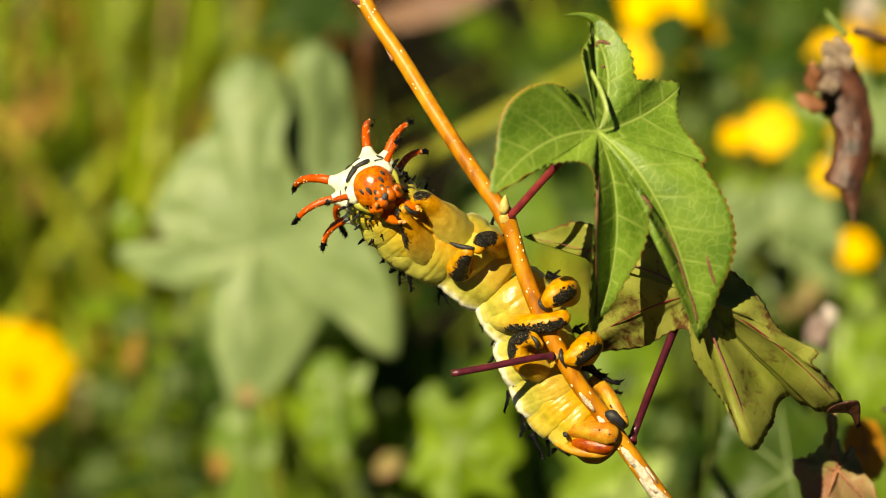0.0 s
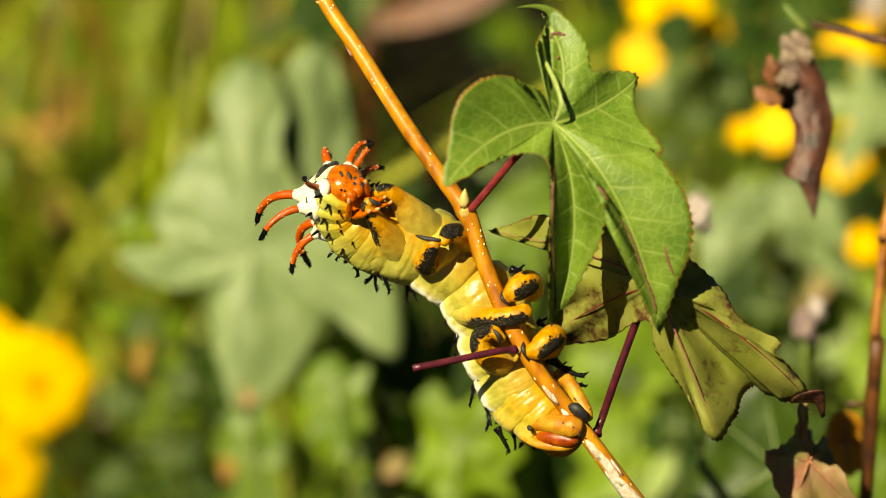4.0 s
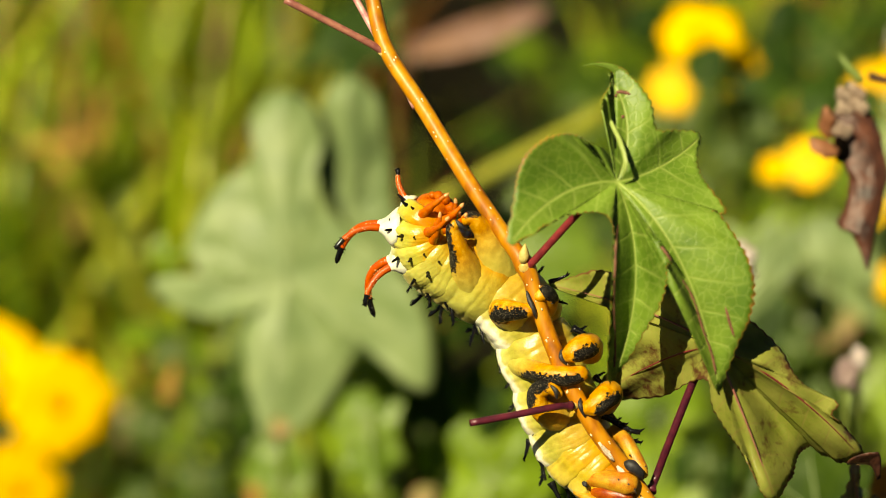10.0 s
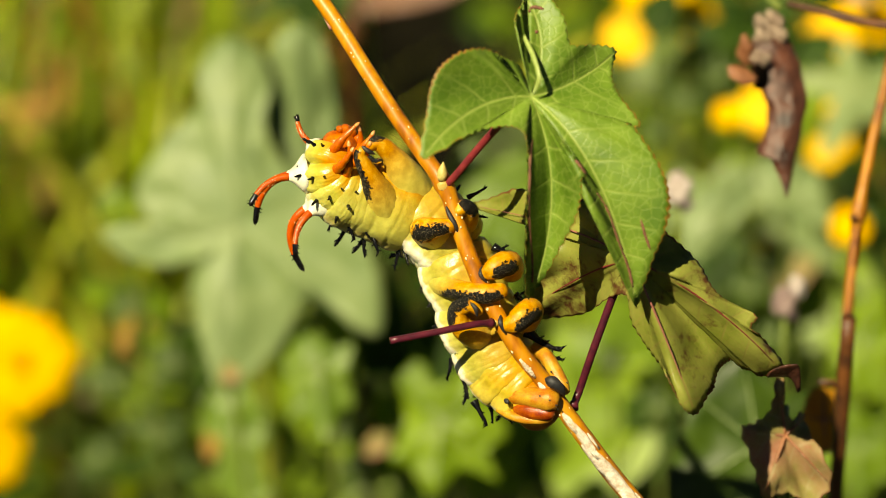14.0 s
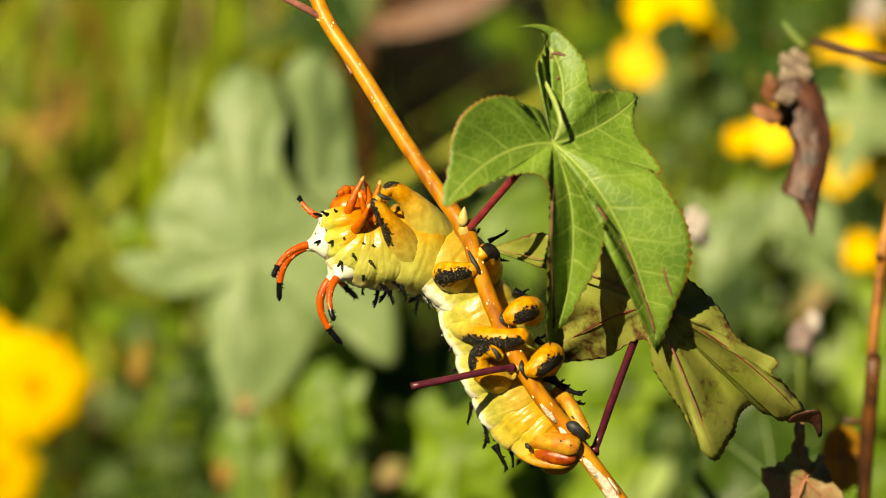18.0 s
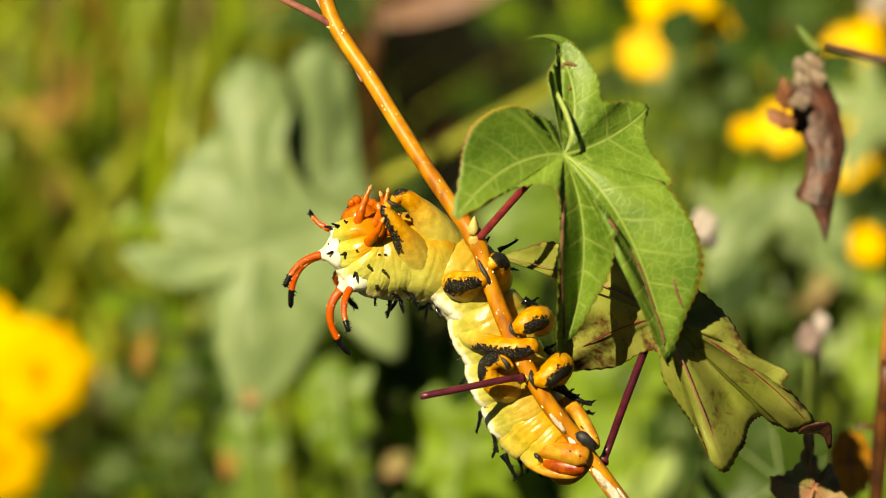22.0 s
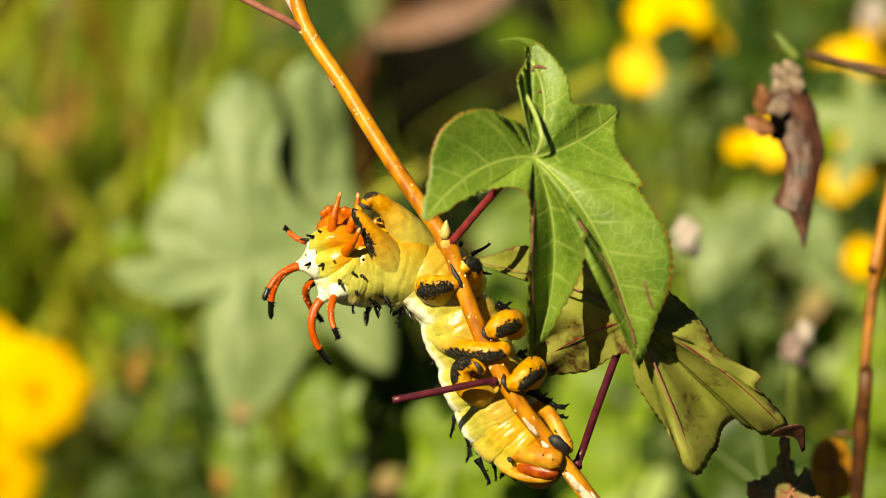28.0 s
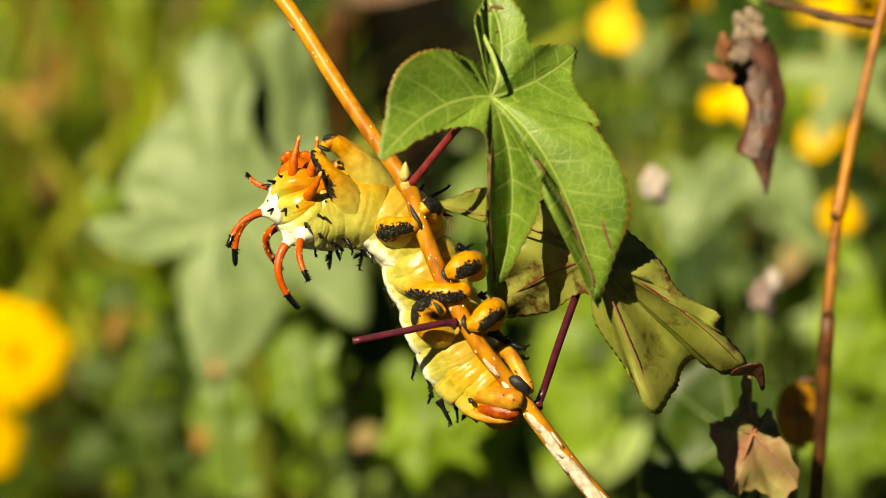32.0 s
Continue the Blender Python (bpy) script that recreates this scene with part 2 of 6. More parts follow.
def proleg_material():
    """Orange skin that turns to grainy black where the leg's band value is high."""
    m, nt, p = nodes_of("proleg_skin")
    band = nt.nodes.new("ShaderNodeAttribute")
    band.attribute_name = "band"
    mid, fine, edge = noise_of(nt, 420, 4.0), noise_of(nt, 4200, 3.0), noise_of(nt, 800, 5.0, 0.7)
    skin = ramp(nt, [(0.34, (0.40, 0.13, 0.006)), (0.54, (0.60, 0.27, 0.012)), (0.66, (0.72, 0.44, 0.06))])
    reach = nt.nodes.new("ShaderNodeAttribute")
    reach.attribute_name = "reach"
    root = ramp(nt, [(0.40, (0.45, 0.39, 0.07)), (0.60, (0.52, 0.45, 0.09))])
    nt.links.new(mid.outputs[0], root.inputs[0])
    nt.links.new(math_of(nt, "ADD", math_of(nt, "MULTIPLY", mid.outputs[0], 0.6), math_of(nt, "MULTIPLY", fine.outputs[0], 0.4)), skin.inputs[0])
    dark = ramp(nt, [(0.50, (0.0015, 0.0015, 0.002)), (0.58, (0.008, 0.008, 0.008)), (0.63, (0.26, 0.22, 0.14))])
    grain = noise_of(nt, 2300, 3.0, 0.7)
    nt.links.new(grain.outputs[0], dark.inputs[0])
    f = math_of(nt, "ADD", band.outputs["Fac"], math_of(nt, "MULTIPLY", math_of(nt, "SUBTRACT", edge.outputs[0], 0.5), 1.9))
    f = math_of(nt, "MULTIPLY", f, 14.0, True)
    flesh = mix_of(nt, reach.outputs["Fac"], root.outputs[0], skin.outputs[0])
    nt.links.new(mix_of(nt, f, flesh, dark.outputs[0]), p.inputs["Base Color"])
    nt.links.new(math_of(nt, "ADD", math_of(nt, "MULTIPLY", f, 0.22), 0.30), p.inputs["Roughness"])
    nt.links.new(math_of(nt, "SUBTRACT", 0.4, math_of(nt, "MULTIPLY", f, 0.22)), p.inputs["Specular IOR Level"])
    bump_of(nt, p, math_of(nt, "MULTIPLY", grain.outputs[0], math_of(nt, "ADD", math_of(nt, "MULTIPLY", f, 0.8), 0.2)), 0.9, 0.0007)
    return m


PROLEG = proleg_material()
CLAW = plain("claw_grey", (0.012, 0.012, 0.014), (0.032, 0.031, 0.032), 600, 0.5, 0.4, 0.0003)
CLASP = plain("clasper_orange", (0.38, 0.10, 0.006), (0.60, 0.38, 0.04), 110, 0.34, 0.4, 0.0004, fine=2500)
BLACK = plain("scolus_black", (0.002, 0.002, 0.003), (0.006, 0.006, 0.007), 900, 0.16, 0.2, 0.0003, gloss=0.3, fine=4000)
BLACK_MATT = plain("plate_black", (0.010, 0.010, 0.012), (0.028, 0.028, 0.03), 900, 0.45, 0.5, 0.0003)
HORN = plain("horn_red", (0.46, 0.055, 0.006), (0.58, 0.09, 0.008), 500, 0.22, 0.4, 0.0003)
HORN_PALE = plain("horn_wart_pale", (0.62, 0.24, 0.07), (0.78, 0.42, 0.18), 900, 0.25)
RUST_SKIN = plain("rust_red_skin", (0.20, 0.018, 0.004), (0.42, 0.09, 0.008), 300, 0.25, 0.4, 0.0004)
HEAD = plain("head_orange", (0.32, 0.045, 0.004), (0.66, 0.19, 0.014), 260, 0.20, 0.35, 0.0003, fine=1500)
LEG = plain("true_leg_orange", (0.40, 0.065, 0.005), (0.56, 0.13, 0.010), 600, 0.16, 0.3, 0.0003)


def twig_material():
    m, nt, p = nodes_of("orange_bark")
    tc = nt.nodes.new("ShaderNodeTexCoord")
    mp = nt.nodes.new("ShaderNodeMapping")
    mp.inputs["Rotation"].default_value = (0, radians(-33), 0)
    mp.inputs["Scale"].default_value = (1, 1, 0.2)
    nt.links.new(tc.outputs["Object"], mp.inputs["Vector"])
    n = nt.nodes.new("ShaderNodeTexNoise")
    n.inputs["Scale"].default_value, n.inputs["Detail"].default_value = 260, 6
    nt.links.new(mp.outputs[0], n.inputs["Vector"])
    big = noise_of(nt, 28, 3.0)
    r = ramp(nt, [(0.32, (0.16, 0.045, 0.005)), (0.43, (0.38, 0.125, 0.008)), (0.55, (0.54, 0.215, 0.012)), (0.70, (0.66, 0.34, 0.03))])
    f = math_of(nt, "ADD", math_of(nt, "MULTIPLY", n.outputs[0], 0.55), math_of(nt, "MULTIPLY", big.outputs[0], 0.45))
    nt.links.new(f, r.inputs[0])
    nt.links.new(r.outputs[0], p.inputs["Base Color"])
    p.inputs["Roughness"].default_value = 0.42
    bump_of(nt, p, n.outputs[0], 0.4, 0.0004)
    return m


BARK = twig_material()
PEEL = plain("peeling_bark", (0.48, 0.36, 0.24), (0.84, 0.76, 0.66), 420, 0.6, 1.0, 0.0006, fine=1600)
LENTICEL = plain("lenticel_cork", (0.62, 0.48, 0.26), (0.8, 0.68, 0.45), 900, 0.6)
BUD = plain("bud_scale", (0.42, 0.32, 0.08), (0.58, 0.48, 0.16), 400, 0.5, 0.4)
BLEMISH = plain("leaf_blemish", (0.10, 0.035, 0.02), (0.22, 0.09, 0.05), 600, 0.7)
PALE_EDGE = plain("pale_leaf_edge", (0.22, 0.30, 0.06), (0.36, 0.44, 0.14), 400, 0.45, 0.4)
PALE_VEIN = plain("grey_green_vein", (0.20, 0.27, 0.11), (0.27, 0.33, 0.15), 200, 0.5, 0.3)
VEIN = plain("pale_vein", (0.26, 0.36, 0.07), (0.36, 0.44, 0.11), 300, 0.45, 0.3)
RED_STALK = plain("red_petiole", (0.12, 0.010, 0.018), (0.27, 0.035, 0.035), 250, 0.36, 0.4, 0.0003)
PINK_STALK = plain("pink_petiole", (0.45, 0.13, 0.15), (0.72, 0.45, 0.40), 160, 0.4, 0.3, 0.0003)
DULL_STALK = plain("dull_pink_petiole", (0.20, 0.06, 0.055), (0.36, 0.15, 0.10), 160, 0.4, 0.3, 0.0003)
JOINT = plain("cream_joint", (0.46, 0.30, 0.05), (0.62, 0.46, 0.16), 500, 0.5, 0.4)
PURPLE_STALK = plain("purple_petiole", (0.045, 0.006, 0.016), (0.11, 0.012, 0.026), 250, 0.36, 0.4, 0.0003)
LEAF_FRESH = leaf_material("sweetgum_leaf", (0.085, 0.170, 0.014), (0.20, 0.315, 0.040), (0.42, 0.51, 0.13), (0.40, 0.17, 0.03), gloss=0.55, thin=0.20, rough=0.5, rim_from=0.93, relief=0.55)
LEAF_UNDER = leaf_material("sweetgum_leaf_worn", (0.19, 0.22, 0.035), (0.35, 0.36, 0.085), (0.30, 0.22, 0.07), (0.20, 0.085, 0.03), gloss=0.35, thin=0.26, dead=0.175, dead_col=(0.10, 0.042, 0.016), rim_from=0.74, relief=0.28, fray=1.3)
LEAF_PALE = leaf_material("pale_sweetgum_leaf", (0.142, 0.212, 0.078), (0.218, 0.288, 0.118), (0.30, 0.37, 0.19), (0.16, 0.2, 0.05), gloss=0.4, thin=0.18, rough=0.5, spread=0.4)
LEAF_WILD = leaf_material("meadow_leaf", (0.115, 0.20, 0.010), (0.22, 0.33, 0.020), (0.26, 0.36, 0.1), (0.16, 0.2, 0.03), gloss=0.3, thin=0.3, spread=0.9)
# green taken almost to black: carries the shade of the gaps between plants
LEAF_DARK = leaf_material("shaded_meadow_leaf", (0.012, 0.034, 0.003), (0.030, 0.064, 0.006), (0.06, 0.11, 0.03), (0.03, 0.06, 0.01), gloss=0.15, thin=0.2, spread=0.8, rough=0.6)
LEAF_DRY = leaf_material("dry_blade", (0.26, 0.12, 0.02), (0.38, 0.21, 0.04), (0.40, 0.24, 0.08), (0.24, 0.08, 0.02), gloss=0.25, thin=0.25, rough=0.6)
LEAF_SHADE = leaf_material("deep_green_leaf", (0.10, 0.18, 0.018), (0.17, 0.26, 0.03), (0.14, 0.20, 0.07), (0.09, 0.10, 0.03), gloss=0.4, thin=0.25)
# dark green with the shade of low, covered places mixed into it
LEAF_DEEP = leaf_material("shaded_lobed_leaf", (0.030, 0.062, 0.006), (0.065, 0.115, 0.010), (0.08, 0.12, 0.03), (0.06, 0.06, 0.02), gloss=0.3, thin=0.25, spread=0.5)
LEAF_WITHERED = leaf_material("withered_leaf", (0.13, 0.065, 0.05), (0.24, 0.13, 0.10), (0.2, 0.14, 0.1), (0.12, 0.05, 0.03), gloss=0.3, thin=0.15, dead=0.2, rough=0.6)
LEAF_RUST = leaf_material("rust_leaf", (0.20, 0.21, 0.05), (0.36, 0.17, 0.11), (0.34, 0.30, 0.16), (0.26, 0.10, 0.05), gloss=0.3, thin=0.2, dead=0.16, dead_col=(0.30, 0.11, 0.06), rough=0.6, fray=1.2, rim_from=0.85)
LEAF_BROWN = leaf_material("brown_leaf", (0.42, 0.17, 0.012), (0.60, 0.28, 0.02), (0.5, 0.24, 0.03), (0.14, 0.06, 0.02), gloss=0.3, thin=0.25, dead=0.12, rough=0.6)
DEAD = plain("dead_leaf_brown", (0.020, 0.007, 0.005), (0.125, 0.043, 0.025), 110, 0.46, 0.8, 0.001, fine=420)
# dull black for the shade inside the dead leaf's hollow
VOID = plain("hollow_shade_black", (0.002, 0.0015, 0.001), (0.006, 0.004, 0.003), 200, 1.0, gloss=0.0)
DEAD_ORANGE = plain("dead_leaf_orange", (0.16, 0.055, 0.022), (0.36, 0.15, 0.07), 90, 0.55, 0.8, 0.001, fine=500)
DEAD_PALE = plain("dead_leaf_pale", (0.20, 0.13, 0.095), (0.42, 0.32, 0.24), 200, 0.7, 0.8, 0.001)
STEM_DARK = plain("dark_stem", (0.03, 0.011, 0.005), (0.15, 0.05, 0.012), 90, 0.5, 0.6, 0.0006)
STEM_ORANGE = plain("orange_stem", (0.16, 0.045, 0.007), (0.50, 0.20, 0.015), 45, 0.45, 0.5, 0.0006)
STEM_GREEN = plain("green_stem", (0.10, 0.16, 0.025), (0.18, 0.22, 0.05), 80, 0.5, 0.3)
STEM_LIME = plain("yellow_green_stem", (0.20, 0.22, 0.012), (0.30, 0.30, 0.03), 60, 0.5, 0.3)
STEM_STRAW = plain("straw_stem", (0.34, 0.24, 0.12), (0.48, 0.38, 0.22), 80, 0.6, 0.3)
PETAL = plain("yellow_petal", (0.76, 0.38, 0.002), (0.84, 0.50, 0.004), 60, 0.55, 0.4, 0.0006, gloss=0.2)
PETAL_DEEP = plain("orange_disc", (0.62, 0.24, 0.006), (0.78, 0.36, 0.01), 400, 0.6, 0.8, 0.001)
FLUFF = plain("white_seed_fluff", (0.34, 0.27, 0.25), (0.66, 0.58, 0.54), 200, 0.8, 0.8, 0.001)
WITHERED = plain("withered_pink", (0.14, 0.09, 0.09), (0.36, 0.26, 0.24), 120, 0.7, 0.8, 0.001)
# soil darker than real humus, so its colour holds the shade under the plants
GROUND = plain("shaded_meadow_soil", (0.004, 0.0035, 0.002), (0.012, 0.010, 0.005), 6, 0.95, 1.0, 0.02, gloss=0.08)


def grass_material():
    m, nt, p = nodes_of("grass_blades")
    geo = nt.nodes.new("ShaderNodeNewGeometry")
    r = ramp(nt, [(0.0, (0.025, 0.06, 0.005)), (0.3, (0.13, 0.22, 0.010)), (0.62, (0.36, 0.45, 0.022)), (0.82, (0.62, 0.66, 0.08)), (0.88, (0.48, 0.26, 0.05)), (0.94, (0.34, 0.11, 0.03)), (1.0, (0.20, 0.05, 0.02))])
    nt.links.new(geo.outputs["Random Per Island"], r.inputs[0])
    nt.links.new(r.outputs[0], p.inputs["Base Color"])
    p.inputs["Roughness"].default_value = 0.45
    tl = nt.nodes.new("ShaderNodeBsdfTranslucent")
    nt.links.new(r.outputs[0], tl.inputs[0])
    mx = nt.nodes.new("ShaderNodeMixShader")
    mx.inputs[0].default_value = 0.3
    nt.links.new(p.outputs[0], mx.inputs[1])
    nt.links.new(tl.outputs[0], mx.inputs[2])
    nt.links.new(mx.outputs[0], nt.nodes["Material Output"].inputs[0])
    return m


GRASS = grass_material()


# ---- shapes ----
def part(name, bm, material, parent=None, label="", smooth=True):
    me = bpy.data.meshes.new(name)
    bmesh.ops.recalc_face_normals(bm, faces=bm.faces)
    bm.to_mesh(me)
    bm.free()
    for m in material if isinstance(material, (list, tuple)) else [material]:
        me.materials.append(m)
    if smooth:
        me.polygons.foreach_set("use_smooth", [True] * len(me.polygons))
    ob = new(name, me)
    ob.parent = parent
    return tagged(ob, label)


def thing(name, place, label, category, group="", kind=""):
    ob = new(name)
    ob.empty_display_size = 0.02
    ob.location = place
    return tagged(ob, label, category, group, kind)


def bez(a, b, c, s):
    a, b, c = Vector(a), Vector(b), Vector(c)
    return a * (1 - s) ** 2 + b * (2 * s * (1 - s)) + c * s * s


def spline(pts, n):
    """n + 1 points of a smooth curve through pts."""
    pts = [Vector(p) for p in pts]
    ext = [pts[0] * 2 - pts[1], *pts, pts[-1] * 2 - pts[-2]]
    out = []
    for i in range(n + 1):
        x = min(i / n * (len(pts) - 1), len(pts) - 1 - 1e-6)
        k, s = int(x), x - int(x)
        p0, p1, p2, p3 = ext[k:k + 4]
        out.append(0.5 * ((2 * p1) + (p2 - p0) * s + (2 * p0 - 5 * p1 + 4 * p2 - p3) * s * s + (3 * p1 - p0 - 3 * p2 + p3) * s ** 3))
    return out


def tube(bm, pts, radii, sides=10, wob=0.0, cap=True, flat=1.0):
    """A closed tube along pts with a radius at each."""
    rings, side = [], None
    for i, p in enumerate(pts):
        d = (pts[min(i + 1, len(pts) - 1)] - pts[max(i - 1, 0)]).normalized()
        if side is None:
            side = d.orthogonal().normalized()
        side = (side - d * side.dot(d)).normalized()
        up = d.cross(side)
        ring = []
        for k in range(sides):
            an = 2 * math.pi * k / sides
            r = radii[i] * (1 + wob * (noise.noise(p * 400 + Vector((k, 0, 0))) if wob else 0))
            ring.append(bm.verts.new(p + side * (math.cos(an) * r) + up * (math.sin(an) * r * flat)))
        rings.append(ring)
    faces = []
    for a, b in zip(rings, rings[1:]):
        for k in range(sides):
            faces.append(bm.faces.new((a[k], a[(k + 1) % sides], b[(k + 1) % sides], b[k])))
    if cap:
        faces.append(bm.faces.new(rings[0][::-1]))
        faces.append(bm.faces.new(rings[-1]))
    return faces


def blob(bm, place, size, turn=None, seg=10, bumpy=0.0):
    """An uneven rounded lump."""
    m = Matrix.LocRotScale(place, turn, size)
    vs = bmesh.ops.create_uvsphere(bm, u_segments=seg, v_segments=max(5, seg * 2 // 3), radius=1.0, matrix=m)["verts"]
    if bumpy:
        c = Vector(place)
        for v in vs:
            v.co = c + (v.co - c) * (1 + bumpy * noise.noise((v.co - c) * (1.2 / max(size)) + c * 50))
    return vs


def profile(widths, s):
    """Half-width in metres at s, smoothly through widths given in millimetres at even steps."""
    x = min(s * (len(widths) - 1), len(widths) - 1 - 1e-6)
    k, f = int(x), x - int(x)
    f = f * f * (3 - 2 * f) * 0.5 + f * 0.5
    return (widths[k] + (widths[k + 1] - widths[k]) * f) * 0.001


def lobe(bm, uvl, a, b, c, nrm, wid, fold=0.25, n=20, m=4, teeth=12, tooth=0.06, wavy=0.05, curl=0.0, base=0.45):
    """One lobe of a leaf: a bent midrib from a over b to c, two blades that fold down from it, a toothed rim."""
    a, b, c, nrm = Vector(a), Vector(b), Vector(c), Vector(nrm)
    length = (b - a).length + (c - b).length
    rows = []
    for i in range(n + 1):
        s = i / n
        p, d = bez(a, b, c, s), (bez(a, b, c, min(1, s + 0.02)) - bez(a, b, c, max(0, s - 0.02))).normalized()
        side = d.cross(nrm).normalized()
        up = side.cross(d)
        w = [profile(k, s) for k in wid] if isinstance(wid, tuple) else [wid * (max(0.0, 1 - s) ** 0.72) * (base + 1.75 * s) / 0.78] * 2
        saw = (s * teeth) % 1.0
        row = []
        for j in range(-m, m + 1):
            v = j / m
            ww = w[0 if v < 0 else 1]
            ww = ww + (0.0011 * tooth / 0.06 * (saw - 0.3) * min(1, ww / 0.004) if abs(j) == m and teeth else 0)
            k = 1.0 if not isinstance(fold, tuple) else 0
            fo = fold if k else (fold[0] if v < 0 else fold[1])
            lift = -fo * abs(v) * ww - curl * v * v * ww + wavy * 0.012 * noise.noise(p * 60 + side * v * 2)
            row.append((bm.verts.new(p + side * (v * ww) + up * lift), (s * length * 100, v)))
        rows.append(row)
    for ra, rb in zip(rows, rows[1:]):
        for k in range(2 * m):
            quad = (ra[k], ra[k + 1], rb[k + 1], rb[k])
            f = bm.faces.new([q[0] for q in quad])
            for lp, q in zip(f.loops, quad):
                lp[uvl].uv = q[1]
    bmesh.ops.remove_doubles(bm, verts=[q[0] for q in rows[-1]], dist=1e-6)


def palmate(outline, ribs, folds, teeth=3, tooth=0.0005, rings=16, wavy=0.0012, tilt=25.0, smooth=14):
    """A webbed leaf round the origin. outline: its rim in the leaf's plane (x, z in millimetres); ribs: the midribs as three points (x, depth, z);
    folds: how far the blade bends back on either side of each midrib. Every rib's bend is blended into its neighbours."""
    rim2 = spline([Vector((x, 0, z)) for x, z in [*outline, outline[0]]], len(outline) * teeth * 2)[:-1]
    rim = []
    for i, p in enumerate(rim2):
        d = (rim2[(i + 1) % len(rim2)] - rim2[i - 1]).normalized()
        out = Vector((d.z, 0, -d.x)) if (Vector((d.z, 0, -d.x))).dot(p) > 0 else Vector((-d.z, 0, d.x))
        rim.append(p * 0.001 + out * (tooth * ((i % 2) - 0.5) * (0.45 + 0.9 * abs(noise.noise(p * 0.35))) * min(1.0, p.length / 12)))
    curves = [[bez(Vector(a) * 0.001, Vector(b) * 0.001, Vector(c) * 0.001, k / 24) for k in range(25)] for a, b, c in ribs]

    def near(p):
        best = []
        for cv, fd in zip(curves, folds):
            k = min(range(25), key=lambda i: (cv[i].x - p.x) ** 2 + (cv[i].z - p.z) ** 2)
            t = cv[min(k + 1, 24)] - cv[max(k - 1, 0)]
            off = Vector((p.x - cv[k].x, 0, p.z - cv[k].z))
            sg = 1 if t.x * off.z - t.z * off.x < 0 else -1
            flat = Vector((t.x, 0, t.z))
            step = off.dot(flat.normalized()) if flat.length > 1e-9 else 0.0
            step = max(-flat.length * 0.5, min(flat.length * 0.5, step))
            off = off - flat.normalized() * step
            along = sum((cv[i + 1] - cv[i]).length for i in range(k)) + step
            best.append((off.length, sg, along, cv[k].y + fd[0 if sg < 0 else 1] * off.length))
        return best

    bm = bmesh.new()
    uvl = bm.loops.layers.uv.new("UVMap")
    turn = Matrix.Rotation(radians(-tilt), 3, "X")
    grid, info = [], {}
    n = len(rim)
    for r in range(rings + 1):
        f = (r / rings) ** 0.8
        row = []
        for k in range(n if r else 1):
            p = rim[k] * f
            nb = near(p)
            ws = [1 / (b[0] ** 2.0 + 1e-7) for b in nb]
            y = sum(w * b[3] for w, b in zip(ws, nb)) / sum(ws)
            y += wavy * noise.noise(Vector((p.x * 90, 3, p.z * 90))) * f
            v = bm.verts.new((p.x, y, p.z))
            info[v] = (nb, r)
            row.append(v)
        grid.append(row)
    for _ in range(smooth):
        depth = [[v.co.y for v in row] for row in grid]
        for r in range(1, rings + 1):
            for k in range(n):
                a, b = depth[r][k - 1], depth[r][(k + 1) % n]
                c = depth[r - 1][k if r > 1 else 0]
                e = depth[r + 1][k] if r < rings else 2 * depth[r][k] - c
                grid[r][k].co.y = 0.4 * depth[r][k] + 0.15 * (a + b + c + e)
    for row in grid:
        for v in row:
            v.co = turn @ v.co
    for r in range(rings):
        for k in range(n):
            k2 = (k + 1) % n
            vs = (grid[0][0], grid[1][k], grid[1][k2]) if r == 0 else (grid[r][k], grid[r + 1][k], grid[r + 1][k2], grid[r][k2])
            fc = bm.faces.new(vs)
            tot = [sum(info[v][0][q][0] for v in vs) for q in range(len(curves))]
            q = tot.index(min(tot))
            for lp in fc.loops:
                (dist, sg, along, _), rr = info[lp.vert][0][q], info[lp.vert][1]
                lp[uvl].uv = (along * 100, sg * (1.0 if rr == rings else min(0.86, dist / 0.016)))
    return bm


def palmate_ribs(ribs, r0, tilt=25.0, lift=0.0003):
    turn = Matrix.Rotation(radians(-tilt), 3, "X")
    out = []
    for a, b, c in ribs:
        bm = bmesh.new()
        pts = [turn @ (bez(Vector(a) * 0.001, Vector(b) * 0.001, Vector(c) * 0.001, i / 16) + Vector((0, lift, 0))) for i in range(16)]
        tube(bm, pts, [r0 * (1 - 0.85 * i / 15) for i in range(16)], 7)
        out.append(bm)
    return out


def blade_mesh(lobes, nrm):
    bm = bmesh.new()
    uvl = bm.loops.layers.uv.new("UVMap")
    for spec in lobes:
        lobe(bm, uvl, *spec[:3], spec[3].get("nrm", nrm), spec[4], **{k: v for k, v in spec[3].items() if k != "nrm"})
    return bm


def solid(ob, thick):
    md = ob.modifiers.new("thickness", "SOLIDIFY")
    md.thickness, md.offset = thick, 0
    return ob


